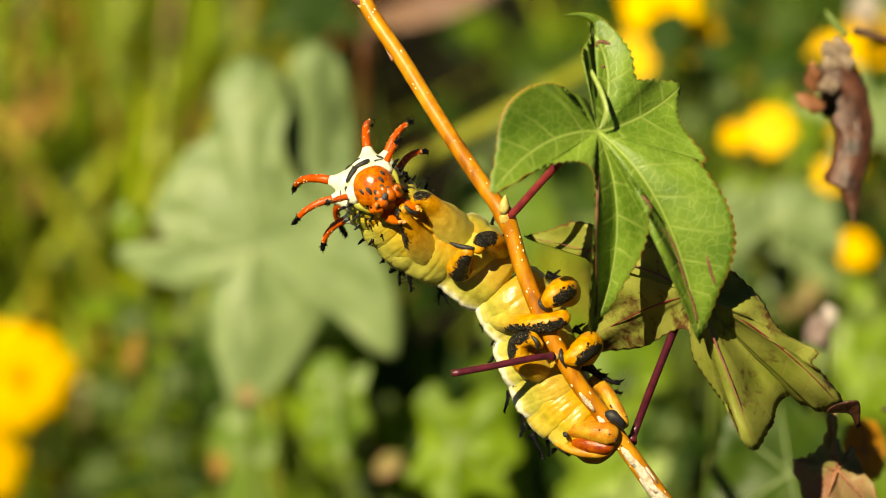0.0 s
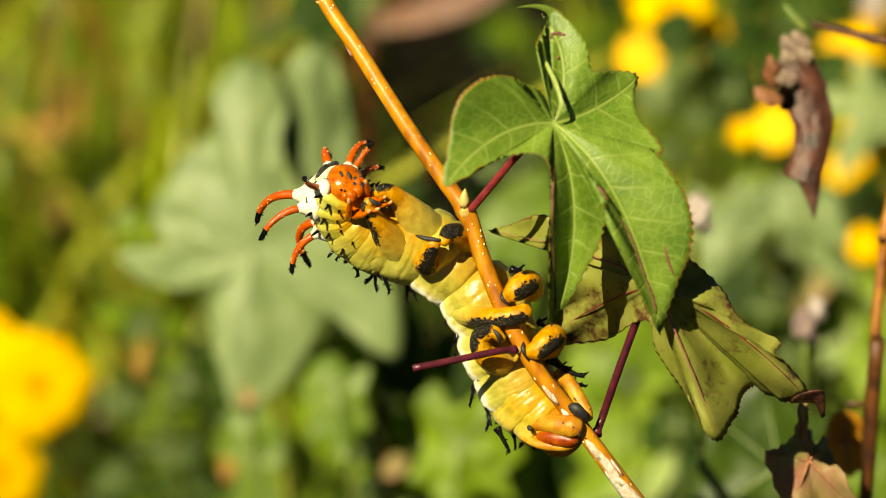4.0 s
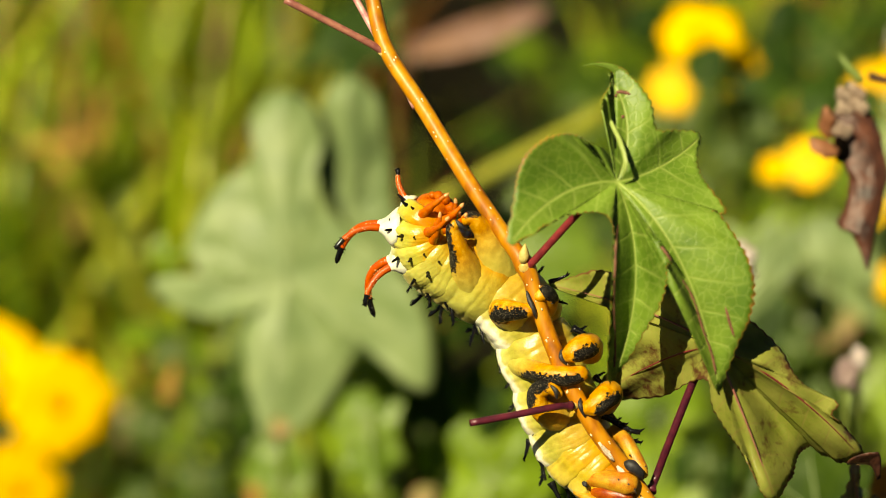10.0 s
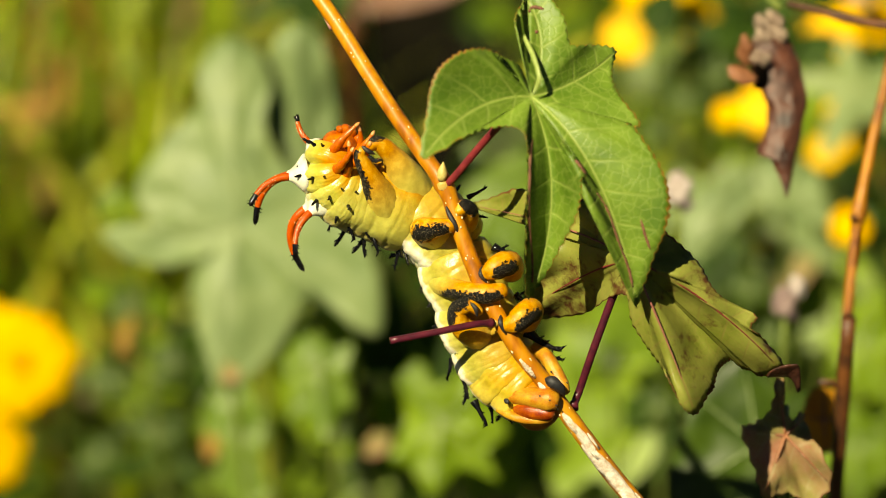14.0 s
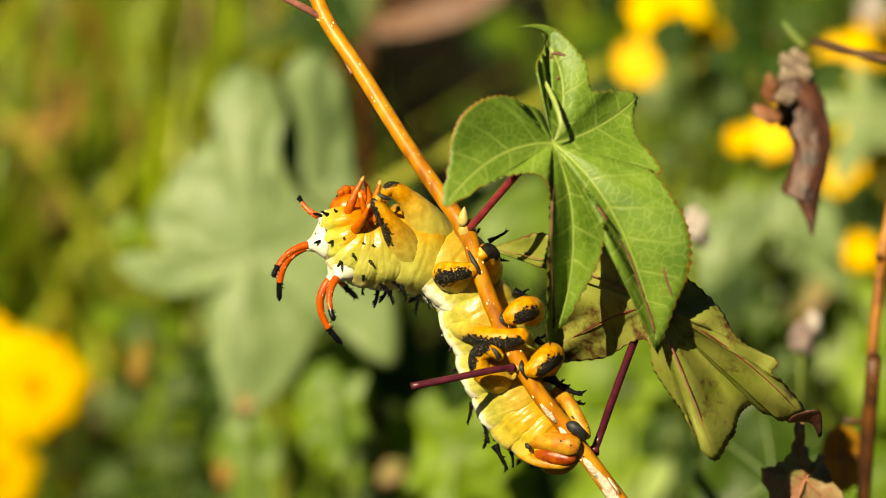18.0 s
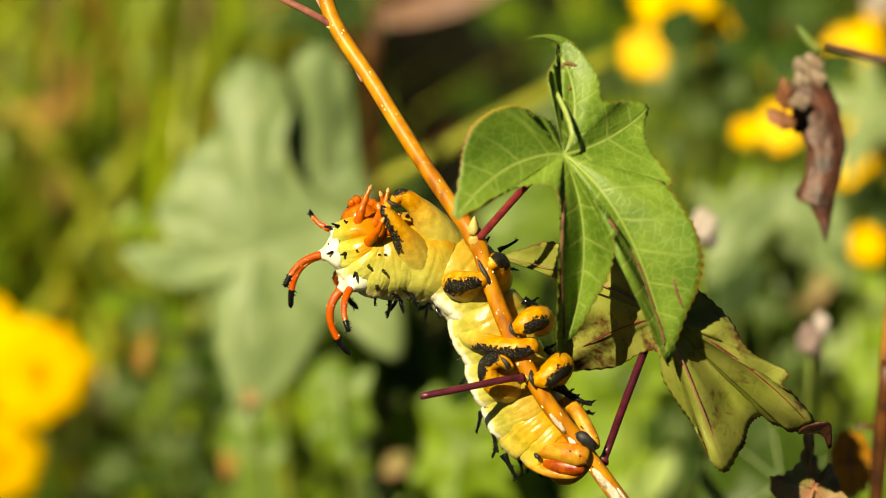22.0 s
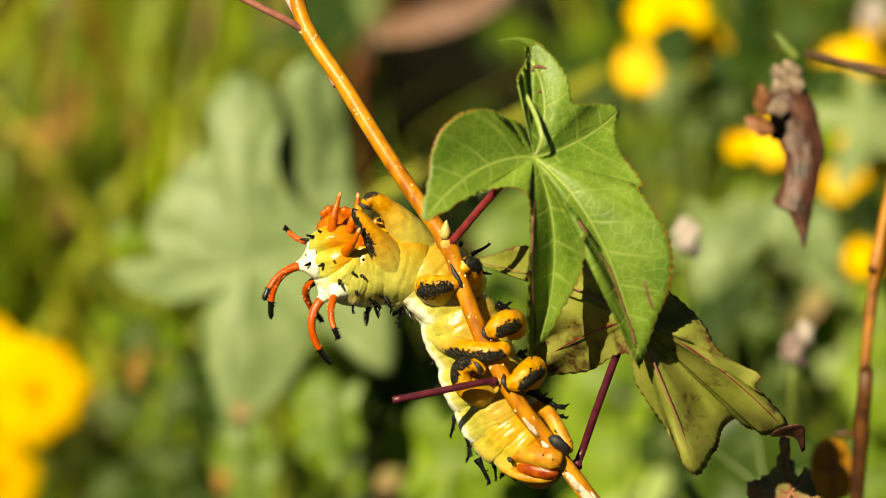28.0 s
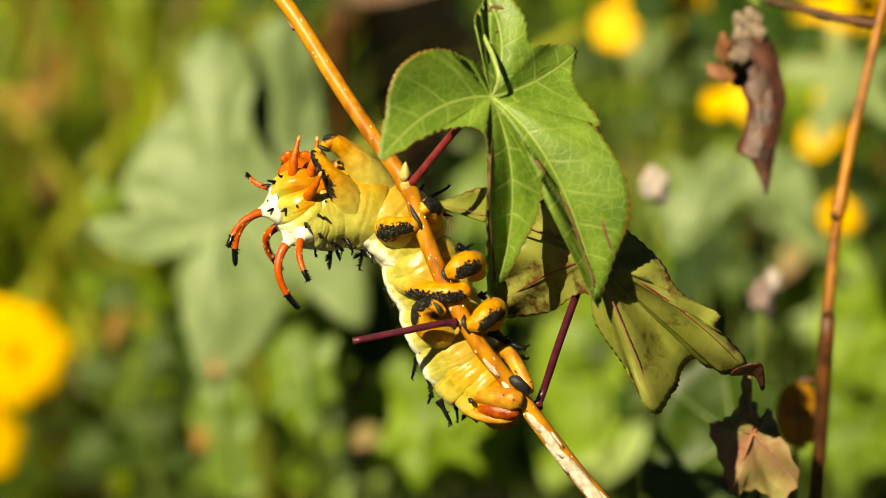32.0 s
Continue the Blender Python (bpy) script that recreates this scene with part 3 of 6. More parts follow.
# ---- the large structure ----
def ground():
    bm = bmesh.new()
    n = 60
    grid = {}
    for i in range(n + 1):
        for j in range(n + 1):
            u, v = i / n * 2 - 1, j / n * 2 - 1
            x, y = math.copysign(abs(u) ** 3, u) * 400 , math.copysign(abs(v) ** 3, v) * 400 + 2.0
            z = 0.02 * noise.noise(Vector((x * 1.5, y * 1.5, 0))) if abs(x) < 8 and abs(y) < 8 else 0
            grid[i, j] = bm.verts.new((x, y, z))
    for i in range(n):
        for j in range(n):
            bm.faces.new((grid[i, j], grid[i + 1, j], grid[i + 1, j + 1], grid[i, j + 1]))
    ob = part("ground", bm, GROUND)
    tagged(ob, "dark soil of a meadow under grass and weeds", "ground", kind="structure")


def grass(name, count, box, tall, wide, label, seed, clear=None):
    rng = np.random.default_rng(seed)
    verts, faces = [], []
    for k in range(count):
        x, y = rng.uniform(box[0], box[1]), rng.uniform(box[2], box[3])
        h, w = rng.uniform(*tall), rng.uniform(*wide)
        if clear and clear[0] < x < clear[1] and clear[2] < y < clear[3]:
            continue
        if not clear and -0.062 * y < x < 0.055 * y or noise.noise(Vector((x * 9, y * 5, seed))) < -0.08:
            continue
        an, lean = rng.uniform(0, math.tau), rng.uniform(0.06, 0.75) * h
        dx, dy = math.cos(an) * lean, math.sin(an) * lean
        tx, ty = -math.sin(an) * w / 2, math.cos(an) * w / 2
        base = len(verts)
        for i, s in enumerate((0, 0.35, 0.7)):
            ww = (1, 0.9, 0.55)[i]
            cx, cy, cz = x + dx * s * s, y + dy * s * s, h * s * (1 - 0.12 * s)
            verts += [(cx - tx * ww, cy - ty * ww, cz), (cx + tx * ww, cy + ty * ww, cz)]
        verts.append((x + dx, y + dy, h * 0.88))
        faces += [(base, base + 1, base + 3, base + 2), (base + 2, base + 3, base + 5, base + 4), (base + 4, base + 5, base + 6)]
    me = bpy.data.meshes.new(name)
    me.from_pydata(verts, [], faces)
    me.materials.append(GRASS)
    tagged(new(name, me), label, "grass", kind="stuff")


ground()
grass("grass", 3000, (-1.0, 0.0, 1.72, 3.6), (0.20, 0.66), (0.008, 0.024), "tall olive green grass with dry reddish blades", 3)
grass("grass", 1500, (-0.2, 1.2, 1.9, 3.8), (0.12, 0.35), (0.008, 0.02), "lower green grass between the weeds", 4)
grass("grass", 26000, (-6.0, 6.0, -5.0, 9.0), (0.12, 0.45), (0.010, 0.026), "open meadow grass all around the saplings", 6, (-1.05, 1.25, -0.7, 3.7))


# ---- the sapling with the caterpillar ----
EYE = Vector((0, 0, 1.30))
TO_EYE = Vector((0, -0.906, 0.423))


def spot(x, y, d):
    """A place x across and y down in steps of PX at 0.8 m, and d metres away along the line of sight."""
    k = math.tan(radians(10)) / 784
    return EYE + (Vector((0, 0.9063, -0.4226)) + Vector(((x - 784) * k, 0, 0)) - Vector((0, 0.4226, 0.9063)) * ((y - 441) * k)) * d


def sapling_twig():
    tw = thing("twig", (0.0426, 0.7011, 0.9035), "orange brown sweetgum twig with pale lenticels and peeling bark", "twig")
    tw_inv = Vector(tw.location)
    loc = lambda p: Vector(p) - tw_inv
    path = [(-0.0436, 0.7757, 1.0422), (-0.0386, 0.7661, 1.0264), (-0.0261, 0.7543, 1.0105), (-0.0124, 0.7414, 0.9923), (-0.0007, 0.7323, 0.9776), (0.0075, 0.7263, 0.9671), (0.0122, 0.7204, 0.9543), (0.0187, 0.7136, 0.9397), (0.029, 0.7065, 0.9221), (0.0393, 0.7027, 0.9092), (0.0485, 0.6991, 0.8968), (0.0607, 0.6958, 0.8803)]
    low = path[-1]
    path += [(low[0] + 0.0245, low[1] - 0.004, low[2] - 0.034), (low[0] + 0.072, low[1] + 0.02, low[2] - 0.14), (low[0] + 0.10, low[1] + 0.06, 0.0)]
    pts = spline([loc(p) for p in path], 120)
    bm = bmesh.new()
    radii = [0.0025 + 0.0002 * min(1, i / 60) + (0.0006 * max(0, (i - 80) / 40)) + 0.0007 * math.exp(-((i - 42) / 2.0) ** 2) for i in range(121)]
    tube(bm, pts, radii, 14, 0.05)
    part("stem", bm, BARK, tw)
    rng = random.Random(5)
    bm = bmesh.new()
    for k in range(70):
        i = rng.randint(2, 95)
        d = (pts[i + 1] - pts[i]).normalized()
        out = (TO_EYE + Vector((rng.uniform(-1.4, 1.4), 0, rng.uniform(-0.5, 0.5)))).cross(d).cross(d) * -1
        out = (out - d * out.dot(d)).normalized()
        s = rng.uniform(0.00018, 0.00036)
        blob(bm, pts[i] + d * rng.uniform(0, 0.002) + out * radii[i] * 0.98, (s, s, s * rng.uniform(1.0, 1.8)), d.to_track_quat("Z", "Y"), 6)
    tagged(part("lenticel_speckle", bm, LENTICEL, tw, "small pale cork dots"), kind="stuff")
    # pale bark that peels below the tail
    for i0, i1, off, w in ((83, 87, 0.35, 0.45), (85, 92, 0.15, 0.5), (71, 75, 0.5, 0.3), (76, 80, 0.55, 0.3), (89, 94, 0.75, 0.35), (91, 99, 0.1, 0.75), (96, 104, 0.5, 0.6), (97, 102, -0.6, 0.3), (88, 91, -0.55, 0.2)):
        bm = bmesh.new()
        rows = []
        for i in range(i0, i1 + 1):
            d = (pts[i + 1] - pts[i]).normalized()
            out = (TO_EYE - d * TO_EYE.dot(d)).normalized()
            sd = d.cross(out)
            s = (i - i0) / (i1 - i0)
            ww = w * (0.35 + 0.65 * math.sin(math.pi * s)) + 0.15 * noise.noise(Vector((i * 0.9, off * 10, 0)))
            rows.append([bm.verts.new(pts[i] + (out * math.cos(an) + sd * math.sin(an)) * (radii[i] + 0.00025)) for an in [off + ww * k for k in (-1, -0.5, 0, 0.5, 1)]])
        for ra, rb in zip(rows, rows[1:]):
            for k in range(4):
                bm.faces.new((ra[k], ra[k + 1], rb[k + 1], rb[k]))
        solid(part("bark_flake", bm, PEEL, tw, "pale peeling flake of bark"), 0.0003)
    # bud over the upper petiole
    bm = bmesh.new()
    b0, b1 = loc((0.0061, 0.7245, 0.9702)), loc((0.0068, 0.7262, 0.9762))
    ps = [b0.lerp(b1, s) for s in (0, 0.2, 0.45, 0.7, 0.9, 1)]
    tube(bm, ps, [0.0010, 0.0016, 0.0017, 0.0011, 0.0005, 0.0001], 9, 0.2)
    part("bud", bm, BUD, tw, "small pale pointed bud")
    # cut petioles: a stub across the belly, one at the fork above, a pink one beside it
    for pth, r, mt, lab in (((((0.0222, 0.7063, 0.9289), (0.0171, 0.7035, 0.93), (0.0046, 0.6989, 0.9296), (-0.0099, 0.6942, 0.9289))), 0.00115, PURPLE_STALK, "dark red cut petiole stub"),
                            ((((-0.0379, 0.7651, 1.0242), (-0.0434, 0.7648, 1.0282), (-0.0569, 0.7658, 1.0351), (-0.0709, 0.7668, 1.042))), 0.0012, DULL_STALK, "dull pink cut petiole at the fork"),
                            ((((-0.0283, 0.7554, 1.0104), (-0.0363, 0.7648, 1.0211), (-0.0437, 0.7721, 1.032), (-0.0511, 0.7794, 1.0429))), 0.0011, PINK_STALK, "thin pink petiole along the stem")):
        bm = bmesh.new()
        ps = spline([loc(p) for p in pth], 18)
        tube(bm, ps, [r * (1.5 - 0.5 * min(1, i / 3)) for i in range(19)], 9, 0.06)
        part("petiole", bm, mt, tw, lab)
    for p, size in (((-0.039, 0.765, 1.0252), (0.0021, 0.0016, 0.0014)), ((0.0068, 0.7248, 0.9685), (0.0021, 0.0017, 0.0019)), ((0.0224, 0.7068, 0.9286), (0.0022, 0.0012, 0.0014))):
        bm = bmesh.new()
        blob(bm, loc(p), size, None, 14, 0.25)
        part("joint", bm, JOINT, tw, "pale swollen leaf joint")
    for dx, dz, s in ((0.0, 0.0, 1.0), (0.0016, 0.0008, 0.8), (-0.0012, 0.0015, 0.7)):
        bm = bmesh.new()
        b0 = loc((-0.0427, 0.7736, 1.0401)) + Vector((dx, 0, dz))
        ps = [b0 + Vector((dx * 0.8 * s2, 0, 0.007 * s * s2)) for s2 in (0, 0.3, 0.6, 0.85, 1)]
        tube(bm, ps, [0.0012 * s, 0.0019 * s, 0.0016 * s, 0.0008 * s, 0.0001], 8)
        part("bud", bm, STEM_GREEN, tw, "green bud at the fork")
    return tw


sapling_twig()


def fresh_leaf():
    org = Vector((0.0334, 0.707, 1.006))
    lf = thing("leaf", org, "fresh green five-lobed sweetgum leaf with a red petiole", "leaf")
    loc = lambda p: Vector(p) - org
    rim = [(-1.0, 2.9), (-3.6, 9.1), (-8.3, 11.5), (-13.4, 13.8), (-18.9, 13.4), (-24.4, 10.7), (-28.6, 6.4), (-30.8, 0.2), (-31.7, -6.7), (-33.2, -19.8), (-22.0, -13.8), (-14.8, -10.7), (-7.9, -9.5), (-3.4, -10.5), (-1.5, -13.9), (-1.0, -21.9), (-1.4, -33.9), (-1.4, -47.7), (-0.7, -61.8), (3.8, -56.6), (9.3, -46.3), (13.4, -37.0), (15.0, -30.1), (15.1, -24.8), (19.0, -27.0), (23.8, -34.6), (27.2, -44.0), (30.2, -53.0), (32.2, -64.8), (34.8, -57.6), (37.9, -48.0), (40.9, -40.4), (42.0, -32.2), (40.4, -24.3), (36.5, -16.7), (31.0, -9.1), (28.5, -9.4), (33.5, -8.6), (28.6, -1.2), (26.2, 3.2), (25.6, 8.8), (26.8, 15.5), (19.6, 16.5), (12.4, 16.3), (10.7, 23.6), (6.9, 29.8), (3.8, 32.9), (1.0, 35.1), (-0.9, 34.8), (-1.7, 32.9), (-2.2, 29.4), (-4.0, 26.3), (-4.8, 22.9), (-2.8, 15.1), (1.4, 5.3)]
    ribs = [((0.0, 0.0, 0.0), (-18.8, -10.0, 0.3), (-32.9, -23.0, -19.5)), ((0.0, 0.0, 0.0), (8.1, 5.0, 18.8), (-4.4, 7.0, 35.9)), ((0.0, 0.0, 0.0), (14.5, 5.0, 2.6), (28.5, 18.0, 16.3)), ((0.0, 0.0, 0.0), (22.3, -10.0, -16.9), (32.3, 7.0, -62.7)), ((0.0, 0.0, 0.0), (12.3, 0.0, -27.1), (0.7, 18.0, -61.5))]
    folds = [(0.15, 0.15), (-0.25, 0.15), (0.15, 0.2), (-0.30, -1.6), (-0.55, -1.3)]
    bm = palmate(rim, ribs, folds, tooth=0.0010, smooth=9)
    skin = BVHTree.FromBMesh(bm)
    solid(part("blade", bm, LEAF_FRESH, lf), 0.00025)
    # brown blemishes on the blade, and the pale turned-in edge of the upper lobe
    for ps, r in ((((0.0329, 0.7183, 1.0303), (0.0346, 0.7185, 1.0307), (0.0375, 0.7182, 1.03)), 0.0007), (((0.0325, 0.718, 1.0297), (0.0332, 0.718, 1.0296)), 0.0007), (((0.0346, 0.7154, 1.0241), (0.0354, 0.7151, 1.0235)), 0.0006),
                  (((0.0668, 0.6912, 0.9722), (0.0681, 0.6893, 0.9681), (0.0699, 0.6871, 0.9634)), 0.0005), (((0.0468, 0.6988, 0.9884), (0.0482, 0.6981, 0.9868), (0.0502, 0.6969, 0.9843)), 0.0006), (((0.032, 0.7218, 1.0377), (0.033, 0.7213, 1.0367)), 0.0009), (((0.0571, 0.6861, 0.9613), (0.0592, 0.6832, 0.955)), 0.0004)):
        on = []
        for p in ps:
            hit = skin.ray_cast(EYE - org, (Vector(p) - EYE).normalized())[0]
            if hit:
                on.append(hit)
        if len(on) > 1:
            bm = bmesh.new()
            ps = spline(on, 8)
            tube(bm, ps, [r * k for k in (0.3, 0.8, 1.0, 0.9, 1.1, 0.9, 1.0, 0.7, 0.2)], 8, 0.4)
            part("blemish", bm, BLEMISH, lf, "dry brown blemish")
    # dry brown edge of the two hanging lobes
    for ps in (((980, 330), (977, 356), (976, 400), (974, 450), (977, 500), (980, 545), (980, 580)), ((1094, 425), (1112, 452), (1126, 490), (1136, 520), (1150, 555), (1158, 590))):
        on = [skin.ray_cast(EYE - org, (spot(x, y, 0.79) - EYE).normalized())[0] for x, y in ps]
        on = [p for p in on if p]
        if len(on) > 2:
            bm = bmesh.new()
            tube(bm, spline(on, 30), [0.00042 * (1 + 0.5 * noise.noise(Vector((i * 0.7, 2, 0)))) for i in range(31)], 7, 0.4)
            part("dry_edge", bm, BLEMISH, lf, "dry red brown edge")
    bm = bmesh.new()
    lay = bm.loops.layers.uv.new("UVMap")
    lobe(bm, lay, loc((0.0359, 0.7272, 1.0322)), loc((0.0317, 0.7283, 1.0376)), loc((0.0227, 0.7250, 1.0366)), (0, -0.9, 0.4), ([2.4, 1.8, 1.1, 0.7, 0.4, 0], [2.0, 1.4, 0.9, 0.6, 0.4, 0]), 0.3, 14, 3, 0)
    solid(part("hooked_tip", bm, LEAF_FRESH, lf, "hooked tip of the upper lobe"), 0.00025)
    bm = bmesh.new()
    tube(bm, spline([loc(p) for p in ((0.029, 0.7231, 1.0239), (0.0317, 0.7153, 1.0214), (0.0342, 0.7081, 1.0179), (0.0357, 0.7037, 1.0131), (0.0346, 0.7046, 1.0079))], 16), [0.0002 + 0.0006 * math.sin(math.pi * i / 16) ** 0.7 for i in range(17)], 10, 0.1, flat=0.5)
    part("curled_edge", bm, PALE_EDGE, lf, "pale turned-in leaf edge")
    for bm in palmate_ribs(ribs, 0.00036):
        part("midrib", bm, VEIN, lf, "pale midrib")
    bm = bmesh.new()
    ps = spline([loc(p) for p in ((0.0068, 0.7254, 0.9675), (0.0104, 0.7242, 0.972), (0.0205, 0.721, 0.9864), (0.0306, 0.7147, 1.0011), (0.0338, 0.7089, 1.0054))], 20)
    tube(bm, ps, [0.0021, 0.0017] + [0.00125] * 19, 10, 0.05)
    part("petiole", bm, RED_STALK, lf, "red petiole")


def worn_leaf():
    away = 0.778
    org = spot(1155, 540, away)
    lf = thing("leaf", org, "worn yellow green sweetgum leaf with brown curled tips", "leaf")
    loc = lambda p: Vector(p) - org
    mm = 0.18 * away / 0.8
    flat = lambda x, y: ((x - 1155) * mm, (540 - y) * mm)
    rim = [flat(*p) for p in ((1200, 478), (1240, 508), (1282, 552), (1302, 590), (1335, 618), (1384, 642), (1374, 664), (1398, 682), (1438, 728), (1426, 750), (1398, 754), (1384, 744), (1366, 740), (1350, 724), (1334, 732), (1320, 748), (1310, 776), (1298, 786), (1272, 818),
                              (1246, 802), (1228, 766), (1208, 728), (1184, 694), (1160, 652), (1150, 606), (1122, 610), (1088, 640), (1030, 652), (960, 658), (984, 600), (1008, 562), (992, 510), (958, 450), (915, 448), (867, 440), (905, 429), (960, 411), (1010, 424), (1062, 440), (1090, 408), (1120, 378), (1146, 420), (1162, 470))]
    ribs = []
    for (x1, y1, d1), (x2, y2, d2) in (((1070, 560, 20), (964, 654, 56)), ((1060, 474, 20), (870, 440, 52)), ((1222, 690, -3), (1270, 814, 6)), ((1296, 600, 2), (1434, 742, 16)), ((1140, 460, 14), (1120, 382, 34))):
        (u1, v1), (u2, v2) = flat(x1, y1), flat(x2, y2)
        ribs.append(((0, 0, 0), (u1, d1, v1), (u2, d2, v2)))
    folds = [(2.6, 0.1), (0.25, 0.2), (0.05, 0.50), (0.25, 1.7), (0.2, 0.2)]
    solid(part("blade", palmate(rim, ribs, folds, wavy=0.013, tooth=0.0007, smooth=10), LEAF_UNDER, lf), 0.00025)
    for k, bm in enumerate(palmate_ribs(ribs, 0.00042, 25.0, -0.0003)):
        part("midrib", bm, DULL_STALK if k in (1, 2) else RED_STALK, lf, "reddish midrib")
    bm = bmesh.new()
    ps = spline([loc(p) for p in ((0.0482, 0.7021, 0.9009), (0.0505, 0.707, 0.9043), (0.0551, 0.7061, 0.9213), (0.0613, 0.7066, 0.9412), org + Vector((0, 0.001, 0)))], 20)
    tube(bm, ps, [0.0021, 0.0016] + [0.0013] * 19, 10, 0.05)
    part("petiole", bm, PURPLE_STALK, lf, "dark purple petiole")
    # dry curled tip: a sheet wound round a short axis
    bm = bmesh.new()
    ax = spline([loc(spot(*p)) for p in ((1402, 742, 0.792), (1428, 738, 0.791), (1446, 742, 0.792), (1452, 772, 0.795))], 14)
    rows = []
    for i, p in enumerate(ax):
        w = 0.0036 * (0.8 + 0.5 * math.sin(math.pi * i / 14)) * (1 - 0.6 * (i / 14) ** 3)
        rows.append([bm.verts.new(p + Vector((math.sin(a) * 0.5, -math.cos(a) * 0.8, math.cos(a) * 0.9 + math.sin(a) * 0.3)) * (w * (0.45 + 0.09 * a) * (1 + 0.18 * noise.noise(Vector((i * 0.4, a, 3)))))) for a in [0.35 * k for k in range(20)]])
    for ra, rb in zip(rows, rows[1:]):
        for k in range(19):
            bm.faces.new((ra[k], ra[k + 1], rb[k + 1], rb[k]))
    solid(part("dry_tip", bm, DEAD, lf, "curled dark brown dry tip"), 0.0003)


fresh_leaf()
worn_leaf()


# ---- the caterpillar ----
PX = 0.00018


def ref(x, y, d):
    """A place in the caterpillar's space: across, down and away, in steps of PX at 0.8 m from the eye."""
    s = 1 + d * PX / 0.8
    return Vector(((x - 784) * s - 86, d, (441 - y) * s + 159)) * PX


def seg_mesh(r, length, sag=0.17, seed=0.0, ridge=1.0, flat=1.0):
    """A barrel-shaped ring of the body along y, belly towards +z, with a lumpy fold along each side."""
    bm = bmesh.new()
    n, sides = 40, 64
    soft = min(1.0, (length / 0.020) ** 2)
    rings = []
    for i in range(n + 1):
        s = i / n * 2 - 1
        rr = r * (1 - sag * abs(s) ** 3.2 - 0.10 * max(0, abs(s) - 0.86) / 0.14)
        ring = []
        for k in range(sides):
            an = math.tau * k / sides
            x, z = math.cos(an), math.sin(an)
            off = abs(math.atan2(x, z))
            w = 0.12 * noise.noise(Vector((x * 1.3, z * 1.3, seed)))
            crease = soft * (0.026 * math.exp(-((s - 0.30 - w) / 0.07) ** 2) + 0.020 * math.exp(-((s + 0.34 + w) / 0.06) ** 2))
            side = ridge * (0.075 * math.exp(-((off - 1.55) / 0.20) ** 2) * (0.75 - 0.5 * s * s) - 0.045 * math.exp(-((off - 1.12) / 0.13) ** 2) - 0.04 * math.exp(-((off - 1.98) / 0.13) ** 2))
            bul = 1 + side - crease + 0.045 * noise.noise(Vector((x * 1.6, s * 1.7, z * 1.6 + seed * 3))) + 0.013 * noise.noise(Vector((x * 6, s * 6, z * 6 + seed * 5)))
            ring.append(bm.verts.new((x * rr * bul, s * length / 2, z * rr * bul * (flat if z > 0 else 1))))
        rings.append(ring)
    for a, b in zip(rings, rings[1:]):
        for k in range(sides):
            bm.faces.new((a[k], a[(k + 1) % sides], b[(k + 1) % sides], b[k]))
    bm.faces.new(rings[0])
    bm.faces.new(rings[-1])
    return bm


def round_place(r, deg, y=0.0):
    """On the body's ring, deg from the middle of the back, + to the right side."""
    a = radians(deg)
    return Vector((math.sin(a) * r, y, -math.cos(a) * r)), Vector((math.sin(a), 0, -math.cos(a)))


def thorn(seg, p, d, size, seed=1, thick=1.0):
    """A black thorn from p towards d, with side barbs and a shiny swollen root."""
    d = d.normalized()
    rng = random.Random(seed)
    bm = bmesh.new()
    o = d.orthogonal().normalized()
    bow = (o * rng.uniform(-1, 1) + d.cross(o) * rng.uniform(-1, 1)) * size * 0.08
    ps = [p + d * size * s + bow * math.sin(math.pi * max(0, s)) for s in (-0.15, 0.0, 0.22, 0.45, 0.7, 0.9, 1.0)]
    tube(bm, ps, [size * thick * k for k in (0.17, 0.15, 0.10, 0.088, 0.072, 0.045, 0.008)], 9, 0.25)
    for k in range(7):
        q = p + d * size * (0.30 + 0.10 * k)
        a = rng.uniform(0, math.tau)
        o2 = (o * math.cos(a) + d.cross(o) * math.sin(a) + d * rng.uniform(0.3, 0.8)).normalized()
        ln = size * rng.uniform(0.14, 0.26)
        tube(bm, [q, q + o2 * ln * 0.5, q + o2 * ln], [size * 0.055, size * 0.035, size * 0.006], 5)
    part("spine", bm, BLACK, seg, "black barbed spine")


def scolus(seg, r, deg, y, size, lean=0.0, thick=1.0):
    p, out = round_place(r * 0.97, deg, y)
    thorn(seg, p, out + Vector((0, lean, 0)), size, int(deg * 7 + size * 1e6), thick)


